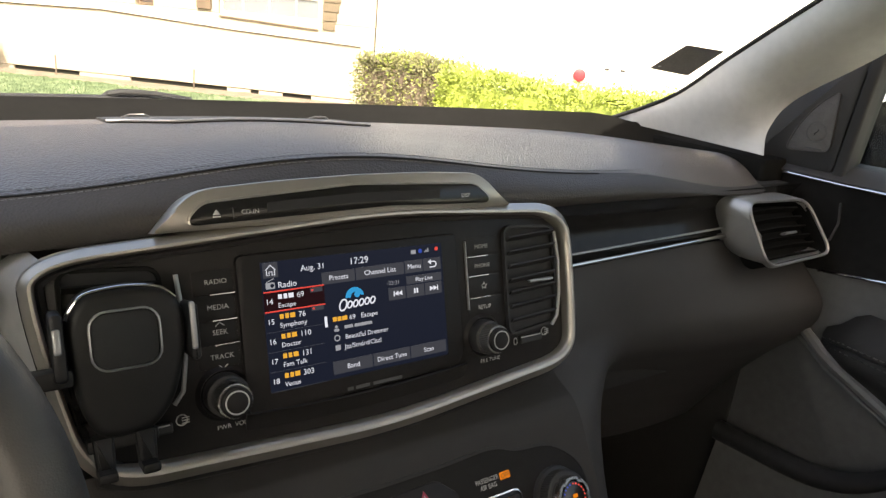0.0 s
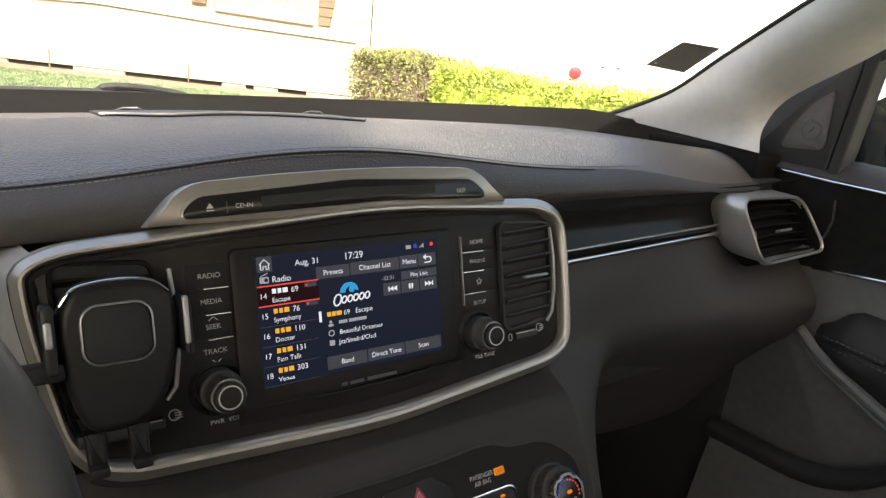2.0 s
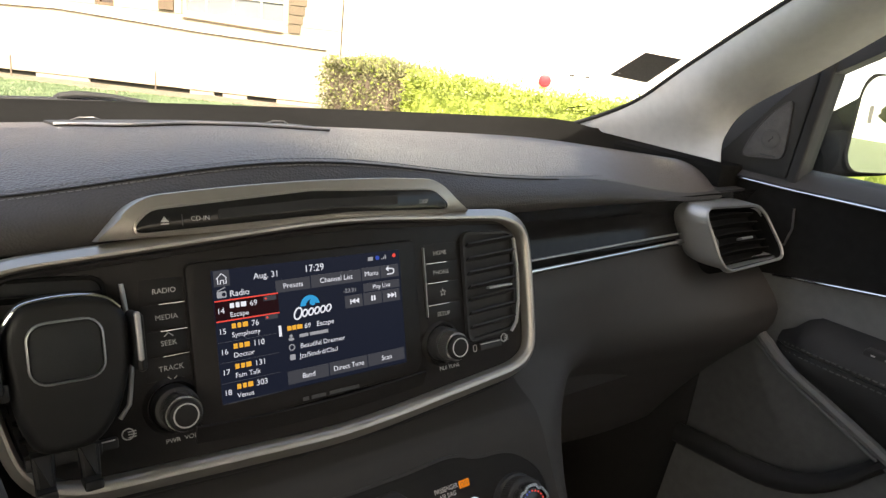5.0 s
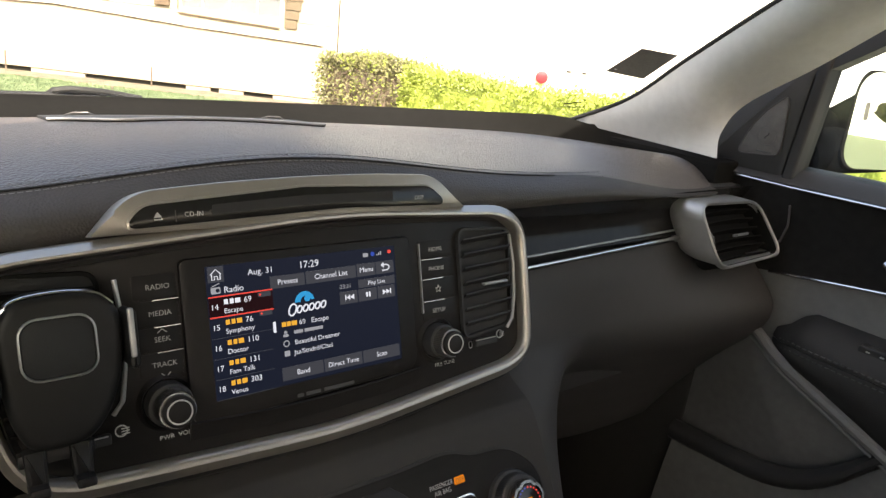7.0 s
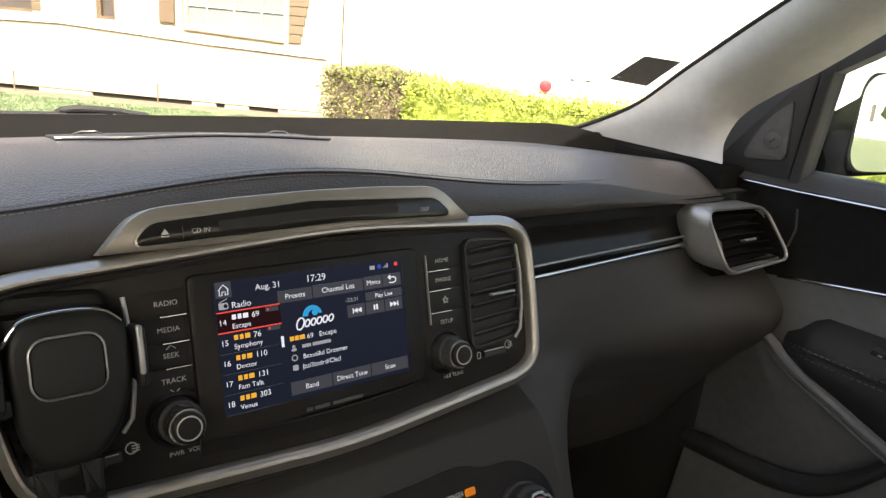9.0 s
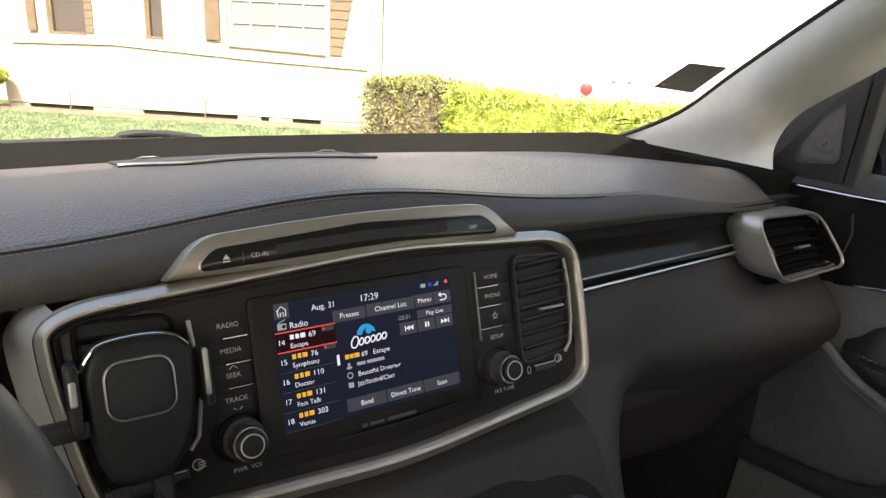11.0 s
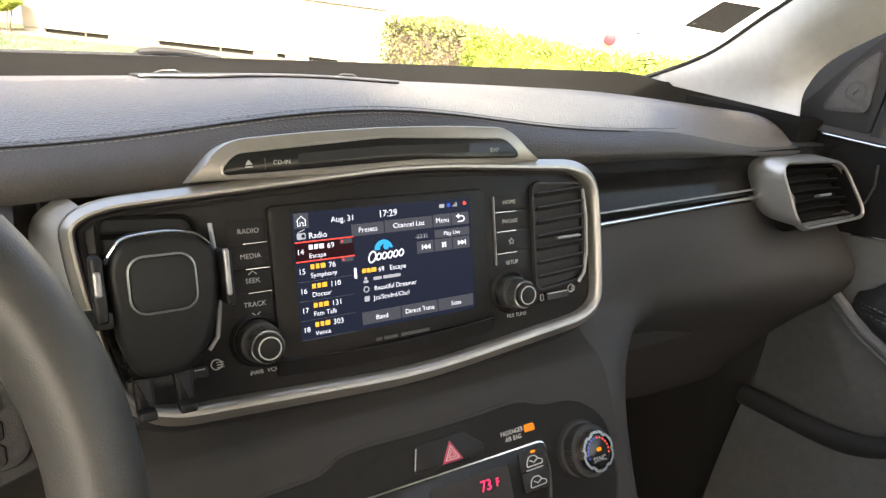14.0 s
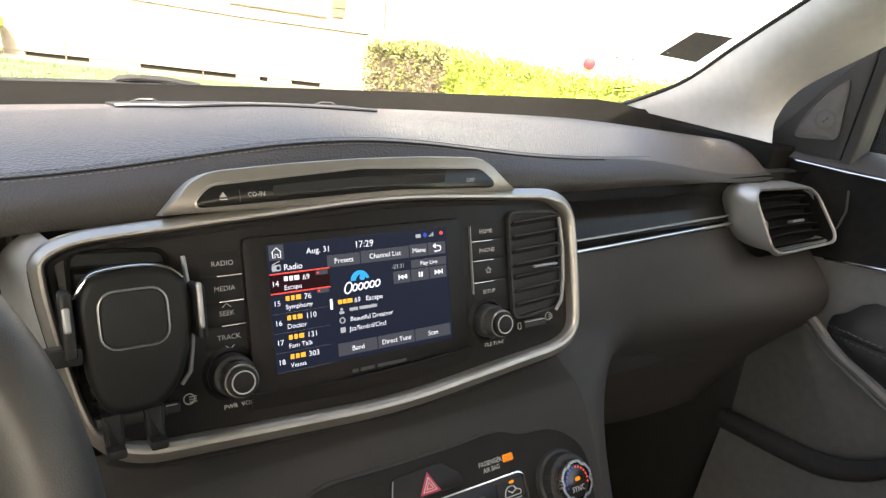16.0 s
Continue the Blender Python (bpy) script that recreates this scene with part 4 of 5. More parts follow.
tile(56.8, 73.5, 26, 36)
part("back_icon", sweep([(0.0635, 0.0330), (0.0670, 0.0330), (0.0685, 0.0322), (0.0690, 0.0308), (0.0685, 0.0294), (0.0670, 0.0286), (0.0625, 0.0286)], [(-0.00045, T2), (0.00045, T2), (0.00045, T2 + 0.0002), (-0.00045, T2 + 0.0002)], closed=False), LCD_WHITE, screen)
flat("back_icon", [(0.0612, 0.0330), (0.0640, 0.0352), (0.0640, 0.0308)], T2, LCD_WHITE, screen)
flat("radio_icon", rrect(-0.0715, 0.0303, 0.0066, 0.0046, 0.0008), T2, LCD_GREY, screen)
part("icon_aerial", tube([(-0.0742, 0.033, T2), (-0.0685, 0.0352, T2)], 0.0003, 4), LCD_GREY, screen)
flat("icon_dial", disc(-0.0702, 0.0303, 0.0014, 12), T2 + 0.0003, LCD, screen)
word("Radio", -66, 28.1, 6.2)
tile(-77, -31, 12, 25.5, LCD_RED)
tile(-77, -31, 25.5, 26.4, LCD_LINE, T2, "highlight_line")
tile(-77, -31, 11.2, 12.1, LCD_LINE, T2, "highlight_line")
for k, (num, chan, label) in enumerate((("14", "69", "Escape"), ("15", "76", "Symphony"), ("16", "110", "Doctor"), ("17", "131", "Fam Talk"), ("18", "303", "Venus"))):
    y = 19.2 - 14.4 * k
    word(num, -76, y - 2.2, 5.6)
    for j, (a, b) in enumerate(((-66.5, -63.7), (-62.4, -59.8), (-58.7, -55.0))):
        tile(a, b, y + 0.9, y + 4.3, LCD_WHITE if k == 0 else LCD_AMBER, T2, "station_bar")
    word(chan, -52.5, y + 0.4, 5.8)
    word(label, -67, y - 5.4, 5.0)
    if k:
        tile(-77, -34, y - 8.2, y - 7.9, LCD_TILE, T1, "list_rule")
    if k < 2:
        tile(-42, -32.5, 21.6 - 13.7 * k, 25.0 - 13.7 * k, LCD_TILE, T2)
        word("REC", -39.2, 22.2 - 13.7 * k, 3.0, LCD_GREY)
        flat("rec_dot", disc(-0.0405, 0.0233 - 0.0137 * k, 0.0008, 10), T2 + 0.0003, LCD_LINE, screen)
tile(-32.6, -30.6, -6, 2, LCD_WHITE, T2, "scroll_bar")
word("-23:31", 22, 18.6, 4.6, LCD_GREY)
tile(40, 73.5, 17, 23.5)
word("Play Live", 56.5, 18.6, 4.7, align="CENTER")
for a, b in ((23, 38.3), (39.4, 56), (57, 73)):
    tile(a, b, 6.3, 16)
for a in (28.4, 31.8):
    flat("skip_icon", [(a / 1000 + 0.0033, 0.0132), (a / 1000, 0.0112), (a / 1000 + 0.0033, 0.0092)], T2, LCD_WHITE, screen)
tile(27.4, 28.2, 9.2, 13.2, LCD_WHITE, T2)
for a in (46.2, 48.6):
    tile(a, a + 1.3, 9.2, 13.2, LCD_WHITE, T2)
for a in (61.5, 64.9):
    flat("skip_icon", [(a / 1000, 0.0132), (a / 1000 + 0.0033, 0.0112), (a / 1000, 0.0092)], T2, LCD_WHITE, screen)
tile(68.4, 69.2, 9.2, 13.2, LCD_WHITE, T2)
# station mark: a blue wave over a row of plain white strokes
wave = [(-0.0065 + 0.0078 * math.cos(a), 0.0135 + 0.0076 * math.sin(a)) for a in span(0.1, math.pi, 14)] + [(-0.0065 + 0.0045 * math.cos(a) + 0.001, 0.0135 + 0.0042 * math.sin(a)) for a in span(math.pi, 0.2, 12)]
flat("station_mark", wave, T2, LCD_BLUE, screen)
flat("station_mark", [(-0.0042 + 0.0026 * math.cos(a), 0.0155 + 0.0024 * math.sin(a)) for a in span(0, 5.2, 12)], T2, LCD_BLUE, screen)
for k in range(6):
    rx, ry = (2.9, 4.2) if k == 0 else (1.9, 2.5)
    cx, cy = (-16.6, 8.6) if k == 0 else (-16.0 + 4.9 * k, 8.0 + 0.25 * k)
    loop = [((cx + rx * math.cos(a) + 0.25 * ry * math.sin(a)) / 1000, (cy + ry * math.sin(a)) / 1000) for a in span(0, 2 * math.pi * 17 / 18, 17)]
    part("mark_stroke", sweep(loop, [(-0.00055, T2), (0.00055, T2), (0.00055, T2 + 0.0002), (-0.00055, T2 + 0.0002)]), LCD_WHITE, screen)
for j, (a, b) in enumerate(((-26, -22.8), (-22.1, -19.1), (-18.4, -14.2))):
    tile(a, b, -2.8, 0.5, LCD_AMBER, T2, "station_bar")
word("69   Escape", -12.5, -3.2, 5.4)
for k, y in enumerate((-8, -15.6, -23)):
    if k == 0:
        flat("artist_icon", disc(-0.0236, (y + 0.9) / 1000, 0.0012, 10), T2, LCD_GREY, screen)
        flat("artist_icon", rrect(-0.0236, (y - 1.6) / 1000, 0.0042, 0.0020, 0.0009), T2, LCD_GREY, screen)
    elif k == 1:
        part("disc_icon", sweep([(p[0], p[1]) for p in disc(-0.0236, y / 1000, 0.0021, 16)], [(-0.0004, T2), (0.0004, T2), (0.0004, T2 + 0.0002), (-0.0004, T2 + 0.0002)]), LCD_GREY, screen)
    else:
        flat("genre_icon", rrect(-0.0236, y / 1000, 0.0042, 0.0040, 0.0004), T2, LCD_GREY, screen)
for a, b in ((-17, -10), (-8.6, 6.4)):
    tile(a, b, -9.3, -6.9, LCD_GREY, T2, "artist_bar")
word("Beautiful Dreamer", -17, -17.4, 5.0)
word("Jzz/Stndrd/Clscl", -18, -24.8, 5.0)
for a, b, body in ((-28.5, 4.6, "Band"), (5.6, 38.4, "Direct Tune"), (39.4, 73.5, "Scan")):
    tile(a, b, -43, -33.2)
    word(body, (a + b) / 2, -40.2, 5.4, align="CENTER")
for a, b in ((-18, -13), (-11, 1), (4, 30)):
    flat("maker_bar", quad(a / 1000, b / 1000, -0.0578, -0.0552), -0.0005, PRINT_DIM, unit)


# rows of keys beside the screen
def key(x0, x1, y0, y1, body, tx, material=FASCIA, size=0.0050):
    k = part("key", plate(rrect((x0 + x1) / 2, (y0 + y1) / 2, x1 - x0, y1 - y0, 0.0015), -0.0075, -0.0057, bevel=0.0002), material, unit, "black press key", smooth=True)
    if body:
        lettering(body, tx, (y0 + y1) / 2 - size * 0.36, size, PRINT, k, z=-0.0055, align="CENTER", stretch=1.0)
    return k


def chrome_line(x0, x1, y):
    part("key_divider", boxed(x0, x1, y - 0.0005, y + 0.0005, -0.006, -0.0022, bevel=0.0003), CHROME, unit)


for y0, y1, body in ((0.0325, 0.048, "HOME"), (0.0155, 0.0315, "PHONE"), (-0.0035, 0.0145, ""), (-0.0215, -0.0045, "SETUP")):
    key(0.1035, 0.1395, y0, y1, body, 0.1205)
star = [(0.1205 + (0.0032 if i % 2 == 0 else 0.0014) * math.sin(i * math.pi / 5), 0.0055 + (0.0032 if i % 2 == 0 else 0.0014) * math.cos(i * math.pi / 5)) for i in range(10)]
part("star_mark", sweep(star, [(-0.0003, -0.0049), (0.0003, -0.0049), (0.0003, -0.0045), (-0.0003, -0.0045)]), PRINT, unit)
for y in (0.032, 0.015, -0.004):
    chrome_line(0.1035, 0.125, y)
part("key_column_edge", boxed(0.1022, 0.1028, -0.0135, 0.046, -0.006, -0.003), SILVER_COOL, unit)
for y0, y1, body in ((0.0295, 0.046, "RADIO"), (0.0115, 0.0285, "MEDIA"), (-0.0055, 0.0105, "SEEK"), (-0.0225, -0.0065, "TRACK")):
    key(-0.1235, -0.0955, y0, y1, body, -0.1075)
for y in (0.029, 0.011, -0.006):
    chrome_line(-0.1125, -0.0955, y)
for s, y in ((1, 0.0068), (-1, -0.0205)):
    part("arrow_mark", sweep([(-0.1105, y), (-0.1075, y + 0.0025 * s), (-0.1045, y)], [(-0.0003, -0.0049), (0.0003, -0.0049), (0.0003, -0.0045), (-0.0003, -0.0045)], closed=False), PRINT, unit)


# turning knobs
def knob(x, y, r, reach):
    part("knob_well", sweep(disc(x, y, r + 0.0058, 40), [(-0.003, -0.0075), (-0.001, -0.003), (0.003, -0.0075)]), FASCIA, unit, smooth=True)
    ring = []
    for i in range(96):
        a = 2 * math.pi * i / 96
        q = r * (1.0 if i % 2 else 0.94)
        ring.append((x + q * math.cos(a), y + q * math.sin(a)))
    part("knob", plate(ring, -0.006, reach - 0.004, bevel=0.0008), KNURL, unit, "knurled silver knob")
    k = part("knob_face", plate(disc(x, y, r * 0.86, 40), reach - 0.005, reach, bevel=0.0012), FASCIA, unit, smooth=True)
    part("knob_ring", sweep(disc(x, y, r * 0.62, 40), [(-0.0004, reach - 0.0002), (0.0005, reach - 0.0002), (0.0005, reach + 0.0004), (-0.0004, reach + 0.0004)]), PRINT, k)
    part("knob_collar", plate(disc(x, y, r + 0.0025, 40), -0.007, 0.006, bevel=0.002), HARD, unit, smooth=True)


knob(-0.1085, -0.0405, 0.0122, 0.026)
knob(0.1155, -0.0385, 0.0122, 0.022)
lettering("PWR  VOL", -0.1052, -0.0655, 0.0045, PRINT, unit, z=-0.0050, align="CENTER")
lettering("FILE TUNE", 0.1225, -0.0622, 0.0047, PRINT, unit, z=-0.0050, align="CENTER")


# air vents at both ends of the unit
def centre_vent(s):
    cx = 0.173 * s
    v = part("vent_cavity", plate(rounded([(cx - 0.028, 0.054), (cx + 0.028, 0.050), (cx + 0.026, -0.036), (cx - 0.028, -0.041)], 0.008), -0.0075, -0.0052), RUBBER, unit, "dark vent opening")
    for k in range(7):
        y = 0.0465 - 0.0125 * k
        # driver-side slats and ring blacker, for the shade behind the phone holder
        part("slat", grid(lambda u, w: Vector((cx - 0.027 + 0.054 * u, y + 0.0028 * u * s - 0.004 * w, -0.0045 + 0.0065 * (1 - w))), [0, 0.5, 1], [0, 0.5, 1], thick=0.0016), HARD if s > 0 else COWL, v)
    part("vent_ring", sweep(rounded([(cx - 0.0285, 0.055), (cx + 0.029, 0.051), (cx + 0.027, -0.037), (cx - 0.0285, -0.042)], 0.009), [(-0.0012, -0.0055), (0.0018, -0.0055), (0.0014, -0.0015), (-0.0008, -0.0015)]), HARD if s > 0 else COWL, v, smooth=True)
    edge = cx + 0.0285 if s > 0 else -0.1335
    part("vent_chrome", tube([(edge - 0.001, 0.046, 0.001), (edge + 0.001, 0.02, 0.002), (edge, -0.012, 0.002), (edge - 0.003, -0.032, 0.001), (edge - 0.009, -0.040, 0.0)], 0.0016, 8, up=(1, 0, 0)), SILVER_COOL, v, smooth=True)
    part("vent_tab", boxed(cx - 0.009, cx + 0.019, 0.003, 0.0055, 0.001, 0.0065, bevel=0.0012), SILVER_COOL, v)
    wy = 0.0
    if s < 0:
        cx, wy = -0.1525, -0.0065
    part("thumbwheel", boxed(cx - 0.017, cx + 0.008, wy - 0.0525, wy - 0.0455, -0.007, -0.001, bevel=0.0015), HARD, unit)
    part("wheel_line", boxed(cx - 0.017, cx + 0.006, wy - 0.0468, wy - 0.0460, -0.002, -0.0008), PRINT, unit)
    part("wheel_mark", sweep(disc(cx + 0.0145, wy - 0.0462, 0.0036, 16), [(-0.0004, -0.0058), (0.0004, -0.0058), (0.0004, -0.0053), (-0.0004, -0.0053)]), PRINT, unit)
    for j in range(3):
        part("wheel_mark", boxed(cx + 0.0145, cx + 0.0195, wy - 0.0452 - 0.0018 * j, wy - 0.0446 - 0.0018 * j, -0.0058, -0.0052), PRINT, unit)
    part("wheel_mark", sweep([(p[0] * 1, p[1]) for p in rrect(cx - 0.0205, wy - 0.050, 0.0035, 0.006, 0.0016)], [(-0.0003, -0.0058), (0.0003, -0.0058), (0.0003, -0.0053), (-0.0003, -0.0053)]), PRINT, unit)


centre_vent(1)
centre_vent(-1)

# silver arch with the disc slot
arch = rounded([(-0.1568, 0.06), (-0.1205, 0.1008), (-0.06, 0.1048), (0.0, 0.1068), (0.06, 0.1065), (0.1195, 0.1038), (0.1615, 0.06)], 0.016, 6)
arch = [(-0.1447, 0.0736)] + [p for p in arch if p[1] > 0.0745] + [(0.1480, 0.0740)]
part("arch", plate(arch, -0.022, 0.003, bevel=0.0016), SILVER, unit, "satin silver arch over the screen", smooth=True)
slot_out = rounded([(-0.1225, 0.0765), (-0.1235, 0.082), (-0.1135, 0.0915), (0.0, 0.0988), (0.112, 0.0945), (0.1255, 0.083), (0.1245, 0.0775), (0.03, 0.0808), (-0.05, 0.0785)], 0.006, 5)
cd = part("disc_panel", plate(slot_out, 0.0, 0.0045, bevel=0.0012), GLOSS, unit, "gloss black disc panel", smooth=True)
part("disc_panel_edge", sweep(slot_out, [(-0.0004, 0.002), (0.0016, 0.002), (0.0012, 0.0042), (-0.0002, 0.0046)]), SILVER, cd, smooth=True)
part("slot", plate(rounded([(-0.07, 0.0825), (-0.07, 0.0895), (0.0, 0.0925), (0.075, 0.0915), (0.075, 0.0845), (0.0, 0.0855)], 0.002, 3), 0.0045, 0.0049), RUBBER, cd)
part("eject_mark", plate([(-0.1078, 0.0832), (-0.1027, 0.0832), (-0.1053, 0.0868)], 0.0046, 0.0050), PRINT, cd)
part("eject_mark", boxed(-0.1078, -0.1027, 0.0815, 0.0822, 0.0046, 0.0050), PRINT, cd)
part("eject_divider", boxed(-0.0942, -0.0937, 0.0795, 0.0875, 0.0046, 0.0050), PRINT_DIM, cd)
lettering("CD-IN", -0.0885, 0.0826, 0.0045, PRINT, cd, z=0.0049)
lettering("DISP", 0.1005, 0.0838, 0.0046, PRINT, cd, z=0.0049, align="CENTER")

# ---- phone holder hung on the driver-side vent ----
ph = thing("phone_holder", "black plastic phone holder clipped to the air vent", "phone holder", UNIT)
back = rounded([(-0.203, 0.026), (-0.193, 0.0440), (-0.168, 0.0458), (-0.146, 0.0428), (-0.1358, 0.028), (-0.1365, 0.0), (-0.146, -0.030), (-0.160, -0.046), (-0.190, -0.046), (-0.199, -0.025)], 0.010, 5)
part("cradle", plate(back, 0.008, 0.028, bevel=0.006, seg=4), MOUNT, ph, "black ribbed cradle", smooth=True)
part("cradle_rim", tube(smooth_line([(-0.2015, 0.029, 0.026), (-0.1965, 0.037, 0.0275), (-0.189, 0.0428, 0.028), (-0.168, 0.0446, 0.028), (-0.150, 0.0418, 0.028), (-0.1410, 0.0345, 0.0275)], 30), 0.0013, 8), CHROME, ph, "bright polished upper edge", smooth=True)
part("grip_pad", plate(rrect(-0.171, 0.0135, 0.0375, 0.034, 0.009), 0.027, 0.0305, bevel=0.002), RUBBER, ph, "square rubber grip pad", smooth=True)
part("pad_rim", sweep(rrect(-0.171, 0.0135, 0.0385, 0.035, 0.0095), [(-0.0006, 0.028), (0.0007, 0.028), (0.0006, 0.0310), (-0.0004, 0.0313)]), SILVER_COOL, ph, smooth=True)
for cx, cy, w, h, ch in ((-0.2065, 0.014, 0.007, 0.040, 0.015), (-0.1325, 0.012, 0.006, 0.036, 0.030)):
    jaw = part("clamp_jaw", plate(rrect(cx, cy, w, h, 0.003), 0.010, 0.034, bevel=0.002), MOUNT, ph, smooth=True)
    part("jaw_edge", plate(rrect(cx - 0.0005, cy + (0.012 if w > 0.007 else 0.004), w * 0.6, ch, 0.0015), 0.032, 0.0352, bevel=0.0012), CHROME if w > 0.007 else SILVER_COOL, jaw, "bright jaw edge", smooth=True)
part("arm", boxed(-0.236, -0.200, -0.010, 0.001, 0.012, 0.030, bevel=0.003), MOUNT, ph, smooth=True)
part("neck", boxed(-0.185, -0.155, -0.02, 0.02, -0.004, 0.009, bevel=0.003), MOUNT, ph)
part("foot_bar", boxed(-0.197, -0.157, -0.0535, -0.0455, 0.013, 0.023, bevel=0.002), MOUNT, ph, smooth=True)
for cx in (-0.1885, -0.165):
    ft = part("foot", plate(rounded([(cx - 0.006, -0.044), (cx + 0.006, -0.044), (cx + 0.0055, -0.067), (cx - 0.0045, -0.067)], 0.002), 0.016, 0.026, bevel=0.002), MOUNT, ph, smooth=True)
    part("foot_hook", boxed(cx - 0.005, cx + 0.0055, -0.069, -0.063, 0.016, 0.036, bevel=0.002), MOUNT, ft)

# ---- lower stack with the climate panel ----
LOW = Matrix.Translation((0, -0.06, 0.96)) @ pose(0, 0, 0, 58)


def stack_at(x, v):
    f = v * (len(STACK) - 1)
    k = min(int(f), len(STACK) - 2)
    t = f - k
    return Vector((x, STACK[k][0] * (1 - t) + STACK[k + 1][0] * t, STACK[k][1] * (1 - t) + STACK[k + 1][1] * t))


stack = thing("centre_console", "dark plastic centre console under the infotainment unit", "console")
part("stack_side", boxed(-0.213, -0.209, -0.19, 0.1, 0.42, 0.99), FACE, stack)
part("stack_panel", grid(stack_at, span(-0.215, 0.212, 60), span(0, 1, 44), thick=0.004), FACE, stack, smooth=True)

clim = thing("climate_panel", "black climate control panel with chrome outline and silver dial", "climate panel", LOW)
out = rounded([(-0.15, 0.004), (-0.094, 0.0063), (-0.0766, 0.0077), (-0.0646, 0.0158), (-0.0478, 0.0186), (0.0, 0.0176), (0.06, 0.018), (0.0977, 0.0203), (0.114, 0.0177), (0.13, 0.011), (0.1556, 0.010), (0.1755, 0.0042), (0.1954, -0.0133), (0.2013, -0.0313), (0.2, -0.07), (0.19, -0.10), (-0.15, -0.10)], 0.012, 4)
part("panel", plate(out, -0.014, 0.0018, bevel=0.0025), CLIMATE_SHADED, clim, smooth=True)
part("panel_gap", sweep(out, [(-0.0008, -0.012), (0.0020, -0.012), (0.0018, 0.0020), (-0.0008, 0.0020)]), RUBBER, clim)
hz = part("hazard_key", plate(rounded([(0.001, 0.0085), (0.045, 0.0095), (0.063, -0.006), (0.062, -0.0135), (-0.005, -0.0125)], 0.004), 0.0012, 0.0032, bevel=0.0012), FASCIA, clim, "black hazard key with red triangle", smooth=True)
cx, cy = 0.0310, -0.0062
tri = lambda r: [(cx + r * math.sin(a), cy + r * math.cos(a)) for a in (0, 2 * math.pi / 3, 4 * math.pi / 3)]
part("triangle", plate(list(reversed(tri(0.0112))), 0.0030, 0.0036), RED_PRINT, hz, "red triangle")
part("triangle_line", sweep(tri(0.0072), [(-0.0005, 0.0036), (0.0005, 0.0036), (0.0005, 0.0039), (-0.0005, 0.0039)]), PRINT, hz)
part("triangle_line", sweep(tri(0.0036), [(-0.0004, 0.0036), (0.0004, 0.0036), (0.0004, 0.0039), (-0.0004, 0.0039)]), PRINT, hz)
# silver rod drawn as a glint on the key's left edge
part("key_glint", tube([(-0.0035, -0.010, 0.003), (0.0005, 0.006, 0.003)], 0.0006, 6), SILVER_COOL, hz)
lettering("PASSENGER", 0.1045, -0.0054, 0.0056, PRINT, clim, z=0.0026, align="RIGHT", stretch=0.82)
lettering("AIR BAG", 0.1015, -0.0108, 0.0056, PRINT, clim, z=0.0026, align="RIGHT", stretch=0.82)
lamp = part("airbag_lamp", plate(rrect(0.1115, -0.0045, 0.0105, 0.0060, 0.0008), 0.0016, 0.0023), AMBER_LAMP, clim, "lit amber OFF lamp")
lettering("OFF", 0.1115, -0.0068, 0.0062, RUBBER, lamp, z=0.0026, align="CENTER", stretch=0.85)
inner = rounded([(-0.14, -0.0186), (0.1235, -0.0182), (0.1235, -0.052), (0.115, -0.085), (-0.14, -0.085)], 0.009, 6)
part("key_field", plate(inner, 0.001, 0.0032, bevel=0.001), GLOSS_DARK, clim, "gloss black key field", smooth=True)
part("chrome_outline", sweep(inner, [(-0.0007, 0.0012), (0.0011, 0.0012), (0.0009, 0.0040), (-0.0004, 0.0043)]), CHROME, clim, "chrome outline", smooth=True)
for k, y in enumerate((-0.0318, -0.0492)):
    kk = part("recirculation_key", plate(rrect(0.107, y + 0.001, 0.028, 0.0160, 0.002), 0.0030, 0.0042, bevel=0.0008), FASCIA, clim, smooth=True)
    car_icon = rounded([(0.0995, y - 0.004), (0.1165, y - 0.004), (0.1165, y - 0.0005), (0.1125, y + 0.0005), (0.1095, y + 0.0042), (0.1035, y + 0.0042), (0.1005, y + 0.0008)], 0.0015, 3)
    part("car_mark", sweep(car_icon, [(-0.0004, 0.0042), (0.0004, 0.0042), (0.0004, 0.0046), (-0.0004, 0.0046)]), PRINT, kk)
    part("car_mark", tube([(0.1035, y + 0.001, 0.0044), (0.1075, y - 0.0015, 0.0044), (0.1125, y + 0.0012, 0.0044)], 0.0005, 6), PRINT, kk)
part("key_lamp", plate(rrect(0.1085, -0.0243, 0.005, 0.0022, 0.001), 0.0042, 0.0046), AMBER_LAMP, clim, "small amber lamp")
part("key_divider", boxed(0.0985, 0.1163, -0.0390, -0.0380, 0.0032, 0.005), SILVER_COOL, clim)
disp = part("temperature_display", plate(rrect(0.043, -0.050, 0.076, 0.044, 0.003), 0.0030, 0.0038), RUBBER, clim, "dark temperature display with red digits")
lettering("73", 0.0565, -0.0425, 0.0125, RED_DIGIT, disp, z=0.0042, align="CENTER", stretch=0.9)
lettering("F", 0.068, -0.0420, 0.0095, RED_DIGIT, disp, z=0.0042, align="CENTER", stretch=0.9)
DX, DY = 0.1615, -0.0368
part("dial_collar", plate(disc(DX, DY, 0.0262, 48), 0.0, 0.007, bevel=0.003), HARD, clim, smooth=True)
part("dial_skirt", plate([(DX + (0.0232 if i % 2 else 0.0226) * math.cos(2 * math.pi * i / 140), DY + (0.0232 if i % 2 else 0.0226) * math.sin(2 * math.pi * i / 140)) for i in range(140)], 0.004, 0.018, bevel=0.002), HARD, clim, "ribbed black dial skirt")
notch = []
